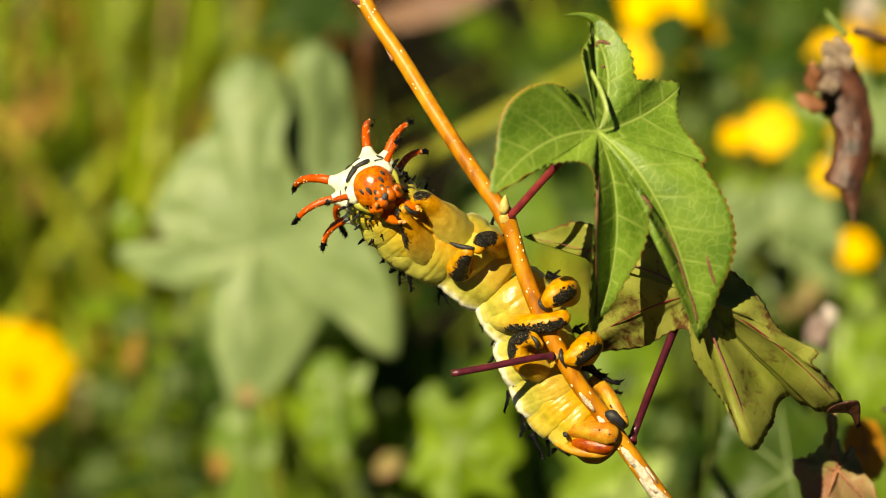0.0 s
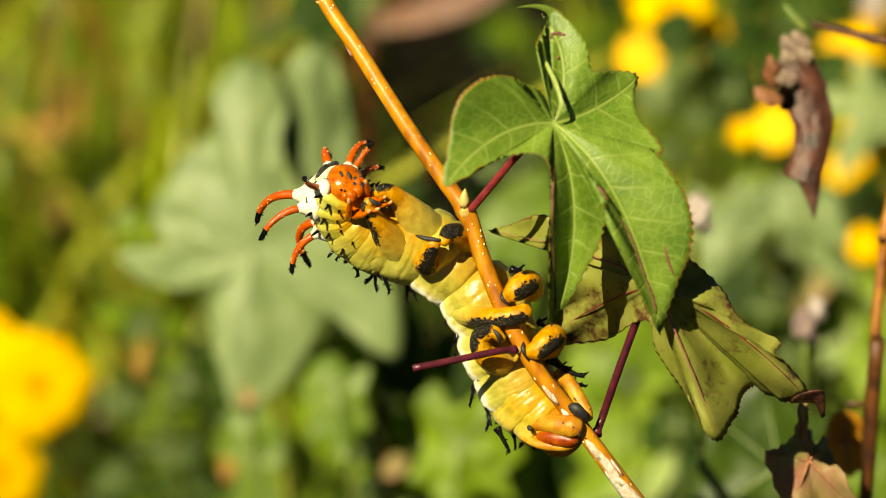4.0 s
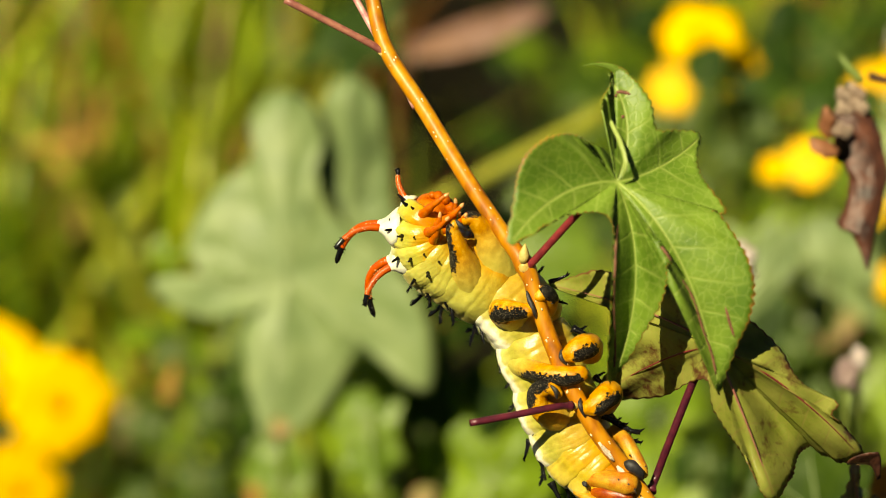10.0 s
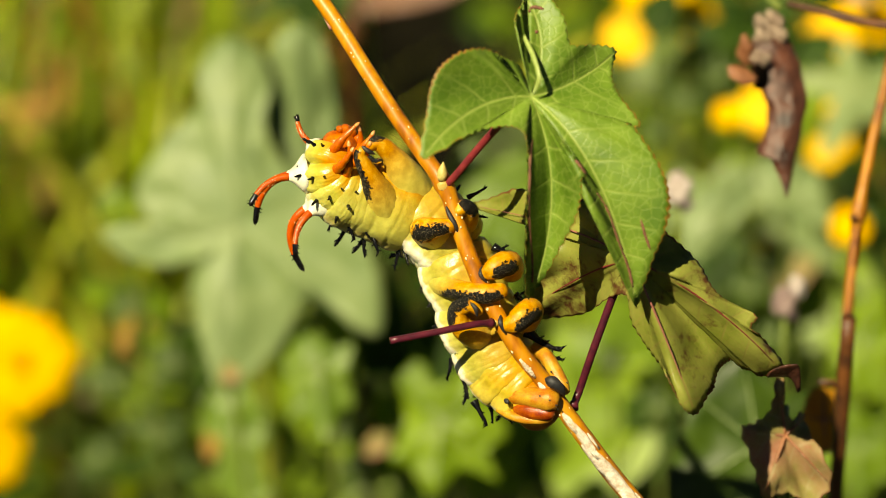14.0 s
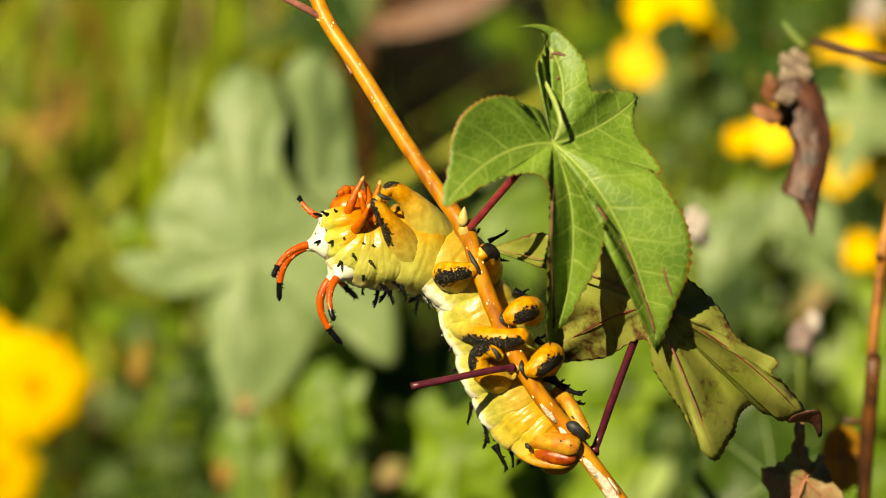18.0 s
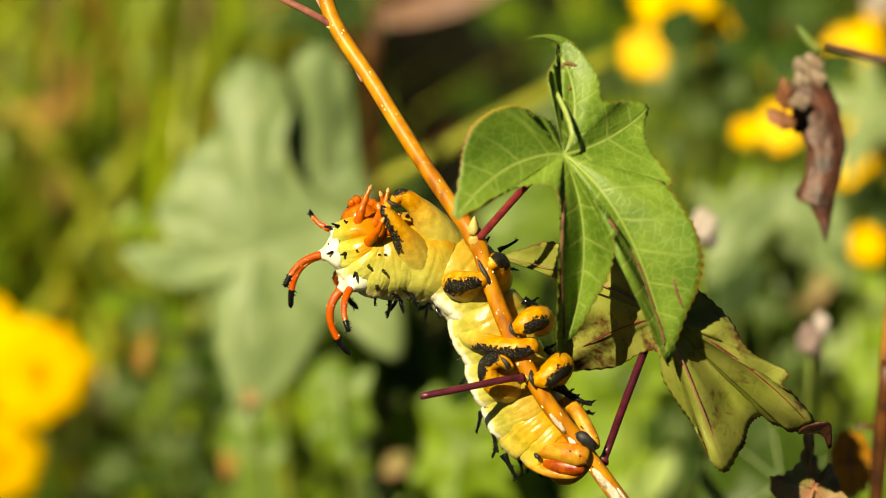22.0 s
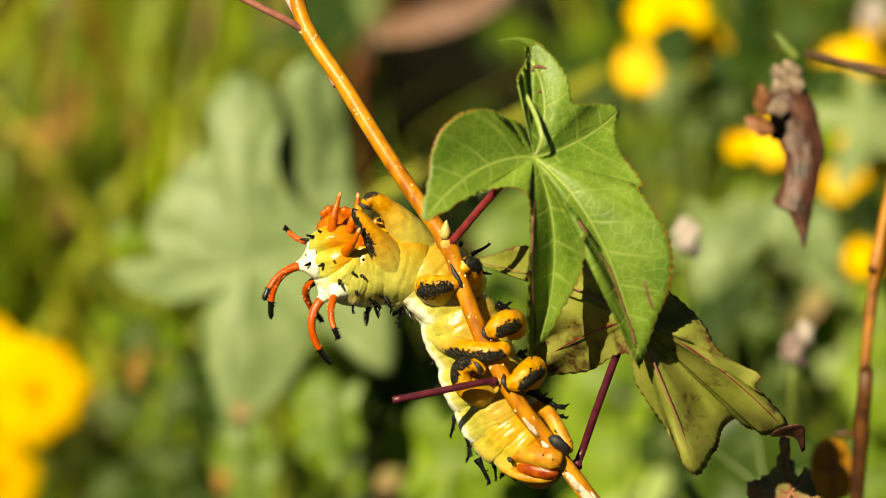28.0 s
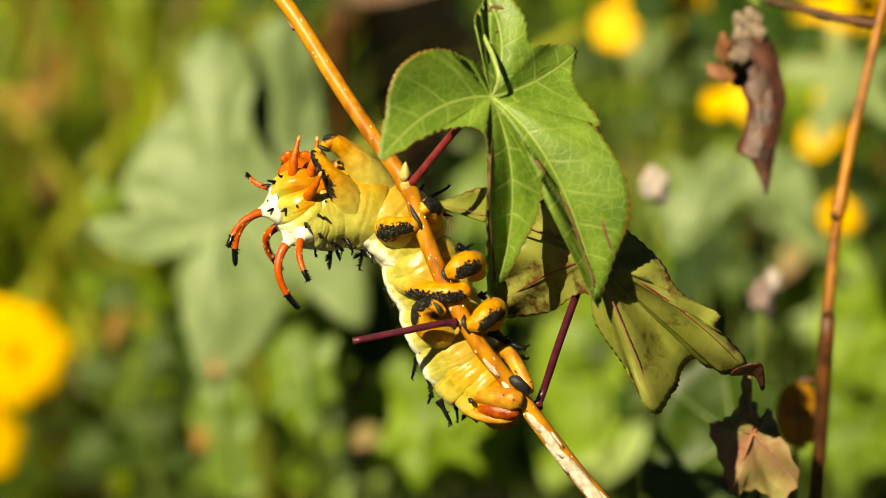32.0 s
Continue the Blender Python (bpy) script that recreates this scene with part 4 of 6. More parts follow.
def horn(seg, r, deg, y, length, bend, lean, thick=0.0016, stub=0.0065):
    """A long red horn on a white tubercle: black tip, pale warts."""
    p, out = round_place(r * 0.8, deg, y)
    out = (out + Vector((0, lean, 0))).normalized()
    bend = Vector(bend)
    base = p + out * (stub + r * 0.2)
    bm = bmesh.new()
    big = min(1.0, 0.45 + stub / 0.0075)
    tube(bm, [p, p + out * r * 0.15, p + out * (r * 0.2 + stub * 0.25), p + out * (r * 0.2 + stub * 0.5), p + out * (r * 0.2 + stub * 0.78), base, base + out * 0.0004], [0.0066 * big, 0.0052 * big, 0.0037 * big, 0.0027 * big, 0.0020 * big, thick * 1.12, thick * 0.8], 20)
    part("tubercle", bm, WHITE_SKIN, seg, "creamy white tubercle")
    bm = bmesh.new()
    c1, c2 = base + out * length * 0.55, base + (out * 0.75 + bend).normalized() * length
    n = 22
    ps = [bez(base, c1, c2, i / n) for i in range(n + 1)]
    rad = [thick * (1.0 - 0.40 * i / n) for i in range(n)] + [thick * 0.15]
    fs = tube(bm, ps, rad, 12)
    for i, f in enumerate(fs):
        f.material_index = 1 if (i // 12 >= n * 0.76 and i < n * 12) or i == len(fs) - 1 else 0
    rng = random.Random(int(length * 1e6 + deg))
    for i in range(2, n):
        d = (ps[i] - ps[i - 1]).normalized()
        for k in range(1 + (i > n * 0.7)):
            a = rng.uniform(0, math.tau)
            o = d.orthogonal().normalized()
            o = (o * math.cos(a) + d.cross(o) * math.sin(a) + d * 0.4).normalized()
            q = ps[i] + o * rad[i] * 0.85
            dark = i > n * 0.74
            fs = tube(bm, [q, q + o * thick * 0.28, q + o * thick * (0.75 if dark else 0.42)], [thick * 0.24, thick * 0.16, thick * 0.03], 5)
            for f in fs:
                f.material_index = 1 if dark else 2
    part("horn", bm, [HORN, BLACK, HORN_PALE], seg, "glossy red horn with a black thorny tip")


def proleg(seg, inv, pts, radii, way, span, edge=0.45, claw=None):
    """A fleshy orange false leg with a grainy black band towards way over the stretch span of its length, and a grey claw plate."""
    bm = bmesh.new()
    n = 64
    ps = spline([inv @ ref(*p) for p in pts], n)
    rad = [float(np.interp(i / n * (len(radii) - 1), range(len(radii)), radii)) * PX for i in range(n + 1)]
    last = ps[-1] + (ps[-1] - ps[-2]).normalized() * rad[-1] * 0.75
    ps, rad = ps + [ps[-1].lerp(last, 0.6), last], rad + [rad[-1] * 0.75, rad[-1] * 0.12]
    tube(bm, ps, rad, 44, 0.05)
    lay, far = bm.verts.layers.float.new("band"), bm.verts.layers.float.new("reach")
    way = (inv.to_3x3() @ Vector((way[0], way[2], -way[1]))).normalized()
    for v in bm.verts:
        i = min(range(n + 1), key=lambda k: (ps[k] - v.co).length)
        o = v.co - ps[i]
        s = i / n
        v[far] = max(0.0, min(1.0, (s - span[2]) / 0.32))
        fade = min(1.0, (s - span[0]) / 0.12, (span[1] - s) / 0.06)
        v[lay] = (way.dot(o.normalized()) if o.length > 1e-6 else 1) - edge - 0.05 - 0.6 * (1 - max(-1.0, fade))
    leg = part("proleg", bm, PROLEG, seg, "orange proleg with a grainy black band")
    if claw:
        bm = bmesh.new()
        tube(bm, spline([inv @ ref(*p) for p in claw], 16), [PX * 4.2 * math.sin(math.pi * (0.06 + 0.88 * i / 16)) ** 0.6 for i in range(17)], 12, 0.1)
        part("claw", bm, CLAW, leg, "dark grey curved claw plate")
    return leg


def true_leg(seg, r, x, y, tip, n=16):
    """A jointed pointed orange leg."""
    bm = bmesh.new()
    a = Vector((x, y, r * 0.80))
    t = Vector(tip)
    ps = [bez(a, a.lerp(t, 0.45) + Vector((x * 0.5, -0.0008, 0.0026)), t, i / n) for i in range(n + 1)]
    rad = [0.00172 * (1 - 0.72 * (i / n)) * (1 + 0.09 * math.cos(i / n * 6.4 * math.pi)) for i in range(n)] + [0.0002]
    fs = tube(bm, ps, rad, 12)
    for i, f in enumerate(fs):
        f.material_index = 1 if i // 12 >= n - 2 and i < n * 12 else 0
    part("leg", bm, [LEG, HORN_PALE], seg, "shiny orange jointed leg")


def plate(seg, r, deg, y, w, l, mat=None):
    """A raised dark patch on the skin."""
    p, out = round_place(r * 0.985, deg, y)
    bm = bmesh.new()
    blob(bm, p, (w, l, 0.0009), out.to_track_quat("Z", "Y"), 16, 0.45)
    part("plate", bm, mat or BLACK_MATT, seg, "matt black skin patch")


# the body's rings from tail to head: name, radius, length, skin
RINGS = [("anal_segment", 50, 84, SKIN_END), ("body_segment", 64, 66, SKIN_REAR), ("body_segment", 71, 70, SKIN_REAR), ("body_segment", 74, 82, SKIN),
         ("body_segment", 76, 98, SKIN), ("body_segment", 75, 116, SKIN), ("body_segment", 76, 130, SKIN), ("body_segment", 77, 116, SKIN_MID),
         ("body_segment", 71, 74, SKIN_MID), ("body_segment", 66, 62, SKIN_MID), ("thorax_segment", 60, 56, SKIN_FRONT), ("thorax_segment", 55, 50, SKIN_FRONT), ("thorax_segment", 48, 42, SKIN_FRONT)]
# where the rings lie (across, down, away) and where the belly faces (across, away, up) in the main poses
REAR = [((984, 788, 58), (0.35, -0.9, 0.3)), ((957, 764, 80), (0.32, -0.9, 0.25)), ((932, 738, 92), (0.30, -0.92, 0.22)), ((908, 702, 97), (0.30, -0.93, 0.2)),
        ((884, 644, 97), (0.30, -0.93, 0.18)), ((856, 570, 97), (0.30, -0.92, 0.2))]
POSE_A = [((770, 486, 98), (0.30, -0.92, 0.15)), ((690, 446, 84), (0.2, -0.86, 0.4)), ((658, 428, 70), (0.35, -0.85, -0.1)), ((628, 404, 62), (0.5, -0.7, -0.3)),
          ((602, 380, 50), (0.6, -0.4, -0.6)), ((590, 362, 22), (0.65, -0.2, -0.7)), ((590, 358, -6), (0.65, -0.1, -0.7)), ((592, 358, -30), (0.65, -0.05, -0.7))]
POSE_B = [((782, 490, 98), (0.32, -0.9, 0.25)), ((712, 464, 88), (0.1, -0.70, 0.68)), ((666, 460, 78), (0.12, -0.84, 0.45)), ((638, 450, 66), (0.24, -0.82, 0.28)),
          ((617, 428, 54), (0.34, -0.80, 0.22)), ((604, 404, 36), (0.50, -0.76, 0.05)), ((611, 382, 22), (0.52, -0.76, 0.02)), ((629, 366, 22), (0.50, -0.82, 0.10))]
POSE_B2 = [((798, 486, 98), (0.36, -0.86, 0.35)), ((726, 450, 88), (0.1, -0.72, 0.62)), ((676, 452, 76), (0.1, -0.72, 0.62)), ((648, 446, 66), (0.16, -0.74, 0.52)),
           ((626, 428, 56), (0.30, -0.78, 0.34)), ((612, 404, 42), (0.48, -0.78, 0.16)), ((617, 382, 32), (0.48, -0.80, 0.10)), ((634, 366, 32), (0.46, -0.84, 0.12))]
POSE_C = [((806, 482, 98), (0.42, -0.8, 0.4)), ((732, 424, 88), (0.12, -0.68, 0.66)), ((690, 402, 78), (0.14, -0.72, 0.62)), ((664, 386, 68), (0.16, -0.72, 0.6)),
          ((648, 366, 60), (0.32, -0.76, 0.44)), ((642, 342, 50), (0.50, -0.80, 0.20)), ((648, 322, 46), (0.36, -0.88, 0.25)), ((662, 312, 48), (0.38, -0.9, 0.12))]
POSE_C2 = [((806, 482, 98), (0.42, -0.78, 0.46)), ((722, 440, 88), (0.12, -0.64, 0.7)), ((676, 422, 78), (0.12, -0.66, 0.70)), ((650, 416, 68), (0.14, -0.64, 0.70)),
           ((634, 400, 60), (0.26, -0.68, 0.60)), ((622, 380, 52), (0.40, -0.74, 0.42)), ((625, 358, 50), (0.44, -0.80, 0.28)), ((642, 340, 64), (0.42, -0.84, 0.18))]
POSE_D = [((806, 482, 98), (0.42, -0.77, 0.5)), ((722, 442, 86), (0.12, -0.62, 0.74)), ((676, 444, 76), (0.06, -0.60, 0.78)), ((648, 446, 68), (0.06, -0.56, 0.82)),
          ((628, 437, 62), (0.10, -0.52, 0.84)), ((617, 420, 58), (0.12, -0.54, 0.82)), ((615, 400, 58), (0.36, -0.76, 0.40)), ((620, 376, 80), (0.30, -0.82, 0.4))]
POSE_E = [((806, 482, 98), (0.42, -0.77, 0.5)), ((722, 442, 86), (0.10, -0.58, 0.78)), ((678, 448, 76), (0.03, -0.56, 0.82)), ((652, 452, 68), (0.0, -0.52, 0.85)),
          ((634, 445, 60), (0.02, -0.48, 0.86)), ((627, 428, 54), (0.0, -0.46, 0.86)), ((622, 407, 54), (0.24, -0.72, 0.50)), ((626, 383, 80), (0.2, -0.76, 0.5))]
POSE_F = [((806, 482, 98), (0.42, -0.77, 0.5)), ((722, 442, 86), (0.10, -0.56, 0.80)), ((680, 452, 76), (0.0, -0.54, 0.84)), ((656, 456, 66), (-0.04, -0.50, 0.86)),
          ((644, 451, 58), (-0.08, -0.46, 0.87)), ((635, 436, 50), (-0.14, -0.42, 0.88)), ((629, 414, 50), (0.16, -0.68, 0.56)), ((630, 390, 78), (0.1, -0.72, 0.6))]
# seconds, pose, pose, share of the second
ACTS = [(0.0, POSE_A, POSE_B, 0.0), (1.5, POSE_A, POSE_B, 0.05), (2.5, POSE_A, POSE_B, 0.22), (4.5, POSE_A, POSE_B, 0.65), (6.0, POSE_A, POSE_B, 1.0), (7.0, POSE_B, POSE_B2, 1.0),
        (8.0, POSE_B2, POSE_C, 0.6), (9.0, POSE_B2, POSE_C, 1.0), (10.5, POSE_C, POSE_C2, 0.35), (13.0, POSE_C, POSE_C2, 1.0), (14.5, POSE_C2, POSE_D, 0.2), (16.5, POSE_C2, POSE_D, 0.75), (18.0, POSE_C2, POSE_D, 1.0),
        (21.0, POSE_D, POSE_E, 0.5), (25.0, POSE_D, POSE_E, 1.0), (28.0, POSE_E, POSE_F, 0.6), (32.0, POSE_E, POSE_F, 1.0)]


def ring_poses(p, q, s):
    """The pose of every ring, between two main poses."""
    rows = REAR + [([a + (b - a) * s for a, b in zip(pa, pb)], [a + (b - a) * s for a, b in zip(va, vb)]) for (pa, va), (pb, vb) in zip(p, q)]
    at = [ref(*c) for c, _ in rows]
    out = []
    for i, (_, v) in enumerate(rows):
        t = (at[min(i + 1, len(at) - 1)] - at[max(i - 1, 0)]).normalized()
        v = Vector(v)
        v = (v - t * v.dot(t)).normalized()
        m = Matrix((t.cross(v), t, v)).transposed().to_4x4()
        m.translation = at[i]
        out.append(m)
    return out


def caterpillar():
    cat = thing("caterpillar", (0.0155, 0.713, 0.936), "fat yellow green horned caterpillar clinging belly out to the twig", "caterpillar")
    cat.rotation_euler = (radians(-25), 0, 0)
    inv = [m.inverted() for m in ring_poses(POSE_D, POSE_D, 0)]
    segs = []
    for i, (name, r, length, skin) in enumerate(RINGS):
        ridge = 0.3 if i == 0 else 1.0 if i < 7 else 0.6
        seg = part(name, seg_mesh(r * PX, length * PX, 0.30 if i == 0 else 0.16, i * 1.7, ridge), skin, cat, "plump fold of yellow green skin" if 0 < i < 10 else "")
        segs.append(seg)
        if 1 <= i <= 8:
            for deg in (-24, 24, 62, 100) if i < 7 else (-24, 24, 74):
                scolus(seg, r * PX, deg, 0.1 * length * PX, 0.0070 if abs(deg) < 80 else 0.0056, 0.2)
    # thorns along the pale side fold, two to a ring: ring, root, way (across, down, away), size
    for k, (i, p, d, size) in enumerate((
            (5, (790, 566, 90), (-0.3, 0.9, -0.2), 24), (5, (800, 588, 75), (-0.15, 1, -0.3), 26), (4, (812, 640, 88), (-0.5, 0.9, 0), 22), (4, (832, 672, 70), (0.45, 1, -0.3), 28),
            (3, (836, 712, 90), (-0.25, 1, 0), 30), (3, (856, 744, 72), (0.25, 1, -0.3), 32), (2, (862, 762, 92), (-0.2, 1, 0), 24), (2, (876, 788, 72), (0.55, 1, -0.2), 38), (1, (922, 800, 75), (0.6, 0.8, -0.2), 26), (1, (905, 796, 95), (0.1, 1, 0.2), 24),
            (6, (752, 516, 72), (0.3, 1, -0.3), 26), (6, (742, 518, 92), (-0.2, 1, 0), 30), (6, (730, 500, 84), (0.5, 0.9, -0.2), 30), (7, (700, 488, 50), (0.45, 0.9, -0.2), 36), (7, (690, 500, 75), (0.15, 1, 0), 30), (7, (686, 482, 40), (0.6, 0.8, 0), 22),
            (8, (656, 484, 42), (0.75, 0.75, 0.1), 40), (8, (646, 492, 55), (-0.2, 1, 0), 22),
            (5, (912, 516, 60), (0.85, 0.5, -0.2), 40), (4, (950, 600, 55), (0.75, 0.6, -0.2), 34), (3, (972, 668, 55), (0.85, 0.45, -0.2), 54), (6, (866, 428, 50), (0.9, -0.5, -0.2), 30), (2, (1000, 702, 60), (0.8, 0.3, 0), 30), (6, (870, 455, 60), (0.9, 0.2, 0), 24))):
        thorn(segs[i], inv[i] @ ref(p[0] + 4 * d[0], p[1] + 6 * d[1], p[2]), inv[i].to_3x3() @ Vector((d[0], d[2], -d[1])), size * 1.2 * PX, k, 0.95)
    # tail: two flat claspers closing on the twig, a grey pad between them
    for pts, radii in ((((918, 778, 56), (950, 780, 30), (984, 784, 8), (1010, 788, -4), (1024, 792, -4)), (10, 15, 19, 21, 13)), (((985, 694, 72), (1003, 710, 46), (1020, 738, 28), (1033, 762, 16), (1040, 776, 12)), (12, 13, 13, 12, 6))):
        bm = bmesh.new()
        ps = spline([inv[0] @ ref(*p) for p in pts], 36)
        tube(bm, ps + [ps[-1] * 2 - ps[-2]], [float(np.interp(i / 9, range(5), radii)) * PX for i in range(37)] + [1.5 * PX], 28, 0.06)
        clasp = part("clasper", bm, CLASP, segs[0], "orange tail clasper with a rust red edge")
        rng = random.Random(pts[0][0])
        for k in range(4):
            q = ps[rng.randint(14, 34)]
            bm = bmesh.new()
            blob(bm, q + inv[0].to_3x3() @ (Vector((rng.uniform(-10, 10), -20, rng.uniform(-6, 8))) * PX), [k2 * PX for k2 in (1.6, 2.4, 1.8)], None, 8, 0.3)
            part("speck", bm, BLACK_MATT, clasp, "dark brown speck")
    bm = bmesh.new()
    ps = spline([inv[0] @ ref(*p) for p in ((944, 800, 40), (972, 806, 18), (1000, 810, 6), (1020, 810, 4))], 20)
    tube(bm, ps, [PX * 0.86 * k for k in (4, 9, 12, 14, 15.5, 16.5, 17, 17.5, 18, 18, 18, 17.5, 17, 16.5, 16, 15.5, 15, 13.5, 12, 9, 2)], 20, 0.1)
    part("rust_edge", bm, RUST_SKIN, segs[0], "rust red hollow of the tail end")
    bm = bmesh.new()
    ps = spline([inv[0] @ ref(*p) for p in ((916, 804, 50), (950, 818, 28), (984, 823, 14), (1014, 822, 8))], 20)
    tube(bm, ps, [PX * 9 * math.sin(math.pi * (0.1 + 0.84 * i / 20)) ** 0.6 for i in range(21)], 16, 0.1)
    part("lower_edge", bm, CLASP, segs[0], "yellow lower edge of the tail end")
    for p, size in (((934, 790, 14), (4.5, 6, 5)),):
        bm = bmesh.new()
        blob(bm, inv[0] @ ref(*p), [k * PX for k in size], None, 12, 0.3)
        part("speck", bm, BLACK_MATT, segs[0], "dark brown speck")
    bm = bmesh.new()
    tube(bm, spline([inv[0] @ ref(*p) for p in ((1002, 750, -16), (1016, 757, -20), (1028, 767, -17), (1036, 780, -9))], 16), [PX * 0.95 * k for k in (2, 6, 8.5, 10, 11, 11.5, 11.5, 11, 10.5, 10, 9.5, 9, 8, 7, 5.5, 4, 1.5)], 16, 0.1)
    part("pad", bm, CLAW, segs[0], "smooth dark grey pad")
    # false legs on four rings: three pairs hold the twig, the foremost is free
    legs = []
    for i, pts, radii, way, span, edge, claw in (
            (4, ((892, 668, 62), (872, 670, 22), (850, 652, -2), (848, 628, -12), (868, 620, -18), (886, 632, -16)), (34, 25, 19, 17, 14, 8), (-0.85, -0.35, -0.4), (0.34, 0.84, 0.0), 0.30, ((870, 616, -32), (879, 626, -34), (881, 640, -28))),
            (4, ((965, 646, 62), (976, 630, 18), (968, 634, -10), (950, 650, -20), (934, 656, -18)), (26, 23, 22, 20, 13), (0.55, 0.75, -0.35), (0.34, 0.84, -0.1), 0.22, ((923, 638, -16), (923, 652, -26), (931, 670, -20))),
            (5, ((806, 578, 74), (832, 588, 26), (862, 596, -6), (898, 600, -22), (926, 594, -22)), (20, 18, 18, 18, 14), (-0.1, 0.85, -0.45), (0.20, 1.0, 0.12), 0.30, None),
            (5, ((940, 556, 62), (940, 546, 16), (929, 547, -12), (912, 556, -22), (898, 563, -18)), (24, 22, 23, 21, 13), (0.45, 0.80, -0.4), (0.36, 0.84, -0.1), 0.25, ((889, 553, -14), (888, 566, -24), (898, 580, -16))),
            (6, ((824, 496, 66), (792, 488, 24), (790, 484, 6), (814, 481, -12), (838, 478, -18)), (36, 26, 21, 17, 12), (-0.25, 0.50, -0.80), (0.30, 1.0, 0.15), 0.52, ((829, 444, -18), (835, 458, -22), (844, 474, -24), (851, 490, -16))),
            (6, ((858, 482, 66), (868, 458, 22), (861, 446, -2), (850, 453, -14)), (22, 18, 16, 10), (0.80, -0.45, -0.35), (0.38, 0.92, 0.0), 0.15, None),
            (7, ((738, 474, 84), (714, 434, 30), (690, 396, -8), (668, 364, -26), (668, 350, -30)), (42, 32, 18, 12, 9), (-0.92, 0.22, -0.30), (0.30, 1.0, 0.20), 0.34, ((668, 343, -36), (680, 350, -36), (692, 354, -30))),
            (7, ((778, 432, 90), (750, 390, 44), (719, 351, 12), (694, 335, -4), (682, 341, -6)), (44, 33, 18, 14, 10), (-0.35, -0.92, -0.10), (0.62, 1.0, 0.26), 0.20, None)):
        legs.append(proleg(segs[i], inv[i], pts, radii, way, span, edge, claw))
    # horns behind the head
    r3, r2, r1 = 60 * PX, 55 * PX, 48 * PX
    for side in (-1, 1):
        horn(segs[11], r2, side * 33, 0.001, 0.0205, (side * 0.10, -0.78, 0.0), 0.02, 0.0015, 0.0046)
        horn(segs[11], r2, side * 62, 0.001, 0.0160, (side * 0.1, -0.45, 0.1), 0.2, 0.0013, 0.0034)
        horn(segs[10], r3, side * 30, -0.001, 0.0215, (side * 0.05, -1.0, 0.0), 0.05, 0.0015, 0.0026)
        horn(segs[10], r3, side * 62, -0.001, 0.0150, (side * 0.1, -0.5, 0.0), 0.1, 0.0013, 0.0025)
        horn(segs[12], r1, side * 66, 0.002, 0.0100, (side * 0.1, 0.5, 0.0), 0.4, 0.0011, 0.0008)
        plate(segs[11], r2, side * 14, 0.003, 0.0021, 0.0025)
        plate(segs[11], r2, side * 58, 0.003, 0.0020, 0.0023)
        plate(segs[12], r1, side * 16, 0.002, 0.0020, 0.0030)
        plate(segs[12], r1, side * 60, 0.001, 0.0017, 0.0026)
        for i, r in ((9, 66 * PX), (10, r3), (11, r2), (12, r1)):
            scolus(segs[i], r, side * 82, 0.002, 0.0034, 0.1, 1.7)
            scolus(segs[i], r, side * 108, 0.001, 0.0026, 0.1, 2.0)
            scolus(segs[i], r, side * 134, 0.001, 0.0017, 0.1, 2.2)
        true_leg(segs[10], r3, side * 0.0032, 0.003, (side * 0.0040 + 0.0016, 0.0128, r3 + 0.0070))
        true_leg(segs[11], r2, side * 0.0030, 0.002, (side * 0.0034 + 0.0020, 0.0092, r2 + 0.0082))
        true_leg(segs[12], r1, side * 0.0026, 0.001, (side * 0.0028 + 0.0022, 0.0110, r1 + 0.0060))
    bm = bmesh.new()
    blob(bm, (0, 0, -0.0004), (0.0069, 0.0058, 0.0070), None, 36, 0.09)
    hd = part("head", bm, HEAD, cat, "round glossy orange head with dark mouthparts")
    for side in (-1, 1):
        for px, py, pz, sz in ((0.0016, 0.0049, 0.0040, 0.0021), (0.0038, 0.0038, 0.0049, 0.0018), (0.0008, 0.0056, 0.0017, 0.0014), (0.0052, 0.0026, 0.0044, 0.0013)):
            bm = bmesh.new()
            blob(bm, (side * px, py, pz), (sz, sz * 0.9, sz * 1.2), None, 14, 0.25)
            part("jaw", bm, LEG, hd, "orange jaw")
        for px, py, pz, sx, sz in ((0.0026, 0.0053, -0.0012, 0.0006, 0.0015), (0.0044, 0.0041, -0.0024, 0.0005, 0.0012), (0.0012, 0.0058, 0.0008, 0.0008, 0.0011), (0.0024, 0.0056, 0.0022, 0.0006, 0.0008)):
            bm = bmesh.new()
            blob(bm, (side * px, py, pz), (sx, 0.0006, sz), None, 10, 0.4)
            part("mark", bm, BLACK_MATT, hd, "dark mark on the face")
        for px, py, pz in ((0.0054, 0.0034, 0.0032), (0.0058, 0.0026, 0.0022)):
            bm = bmesh.new()
            blob(bm, (side * px, py, pz), (0.0004, 0.0004, 0.0004), None, 8)
            part("eye", bm, BLACK, hd, "tiny black eye")
    bm = bmesh.new()
    blob(bm, (0, 0.0062, 0.0034), (0.0015, 0.0009, 0.0013), None, 12, 0.4)
    part("mouth", bm, BLACK_MATT, hd, "dark mouth")
    return cat, segs + [hd], legs


CATERPILLAR, BODY, PROLEGS = caterpillar()


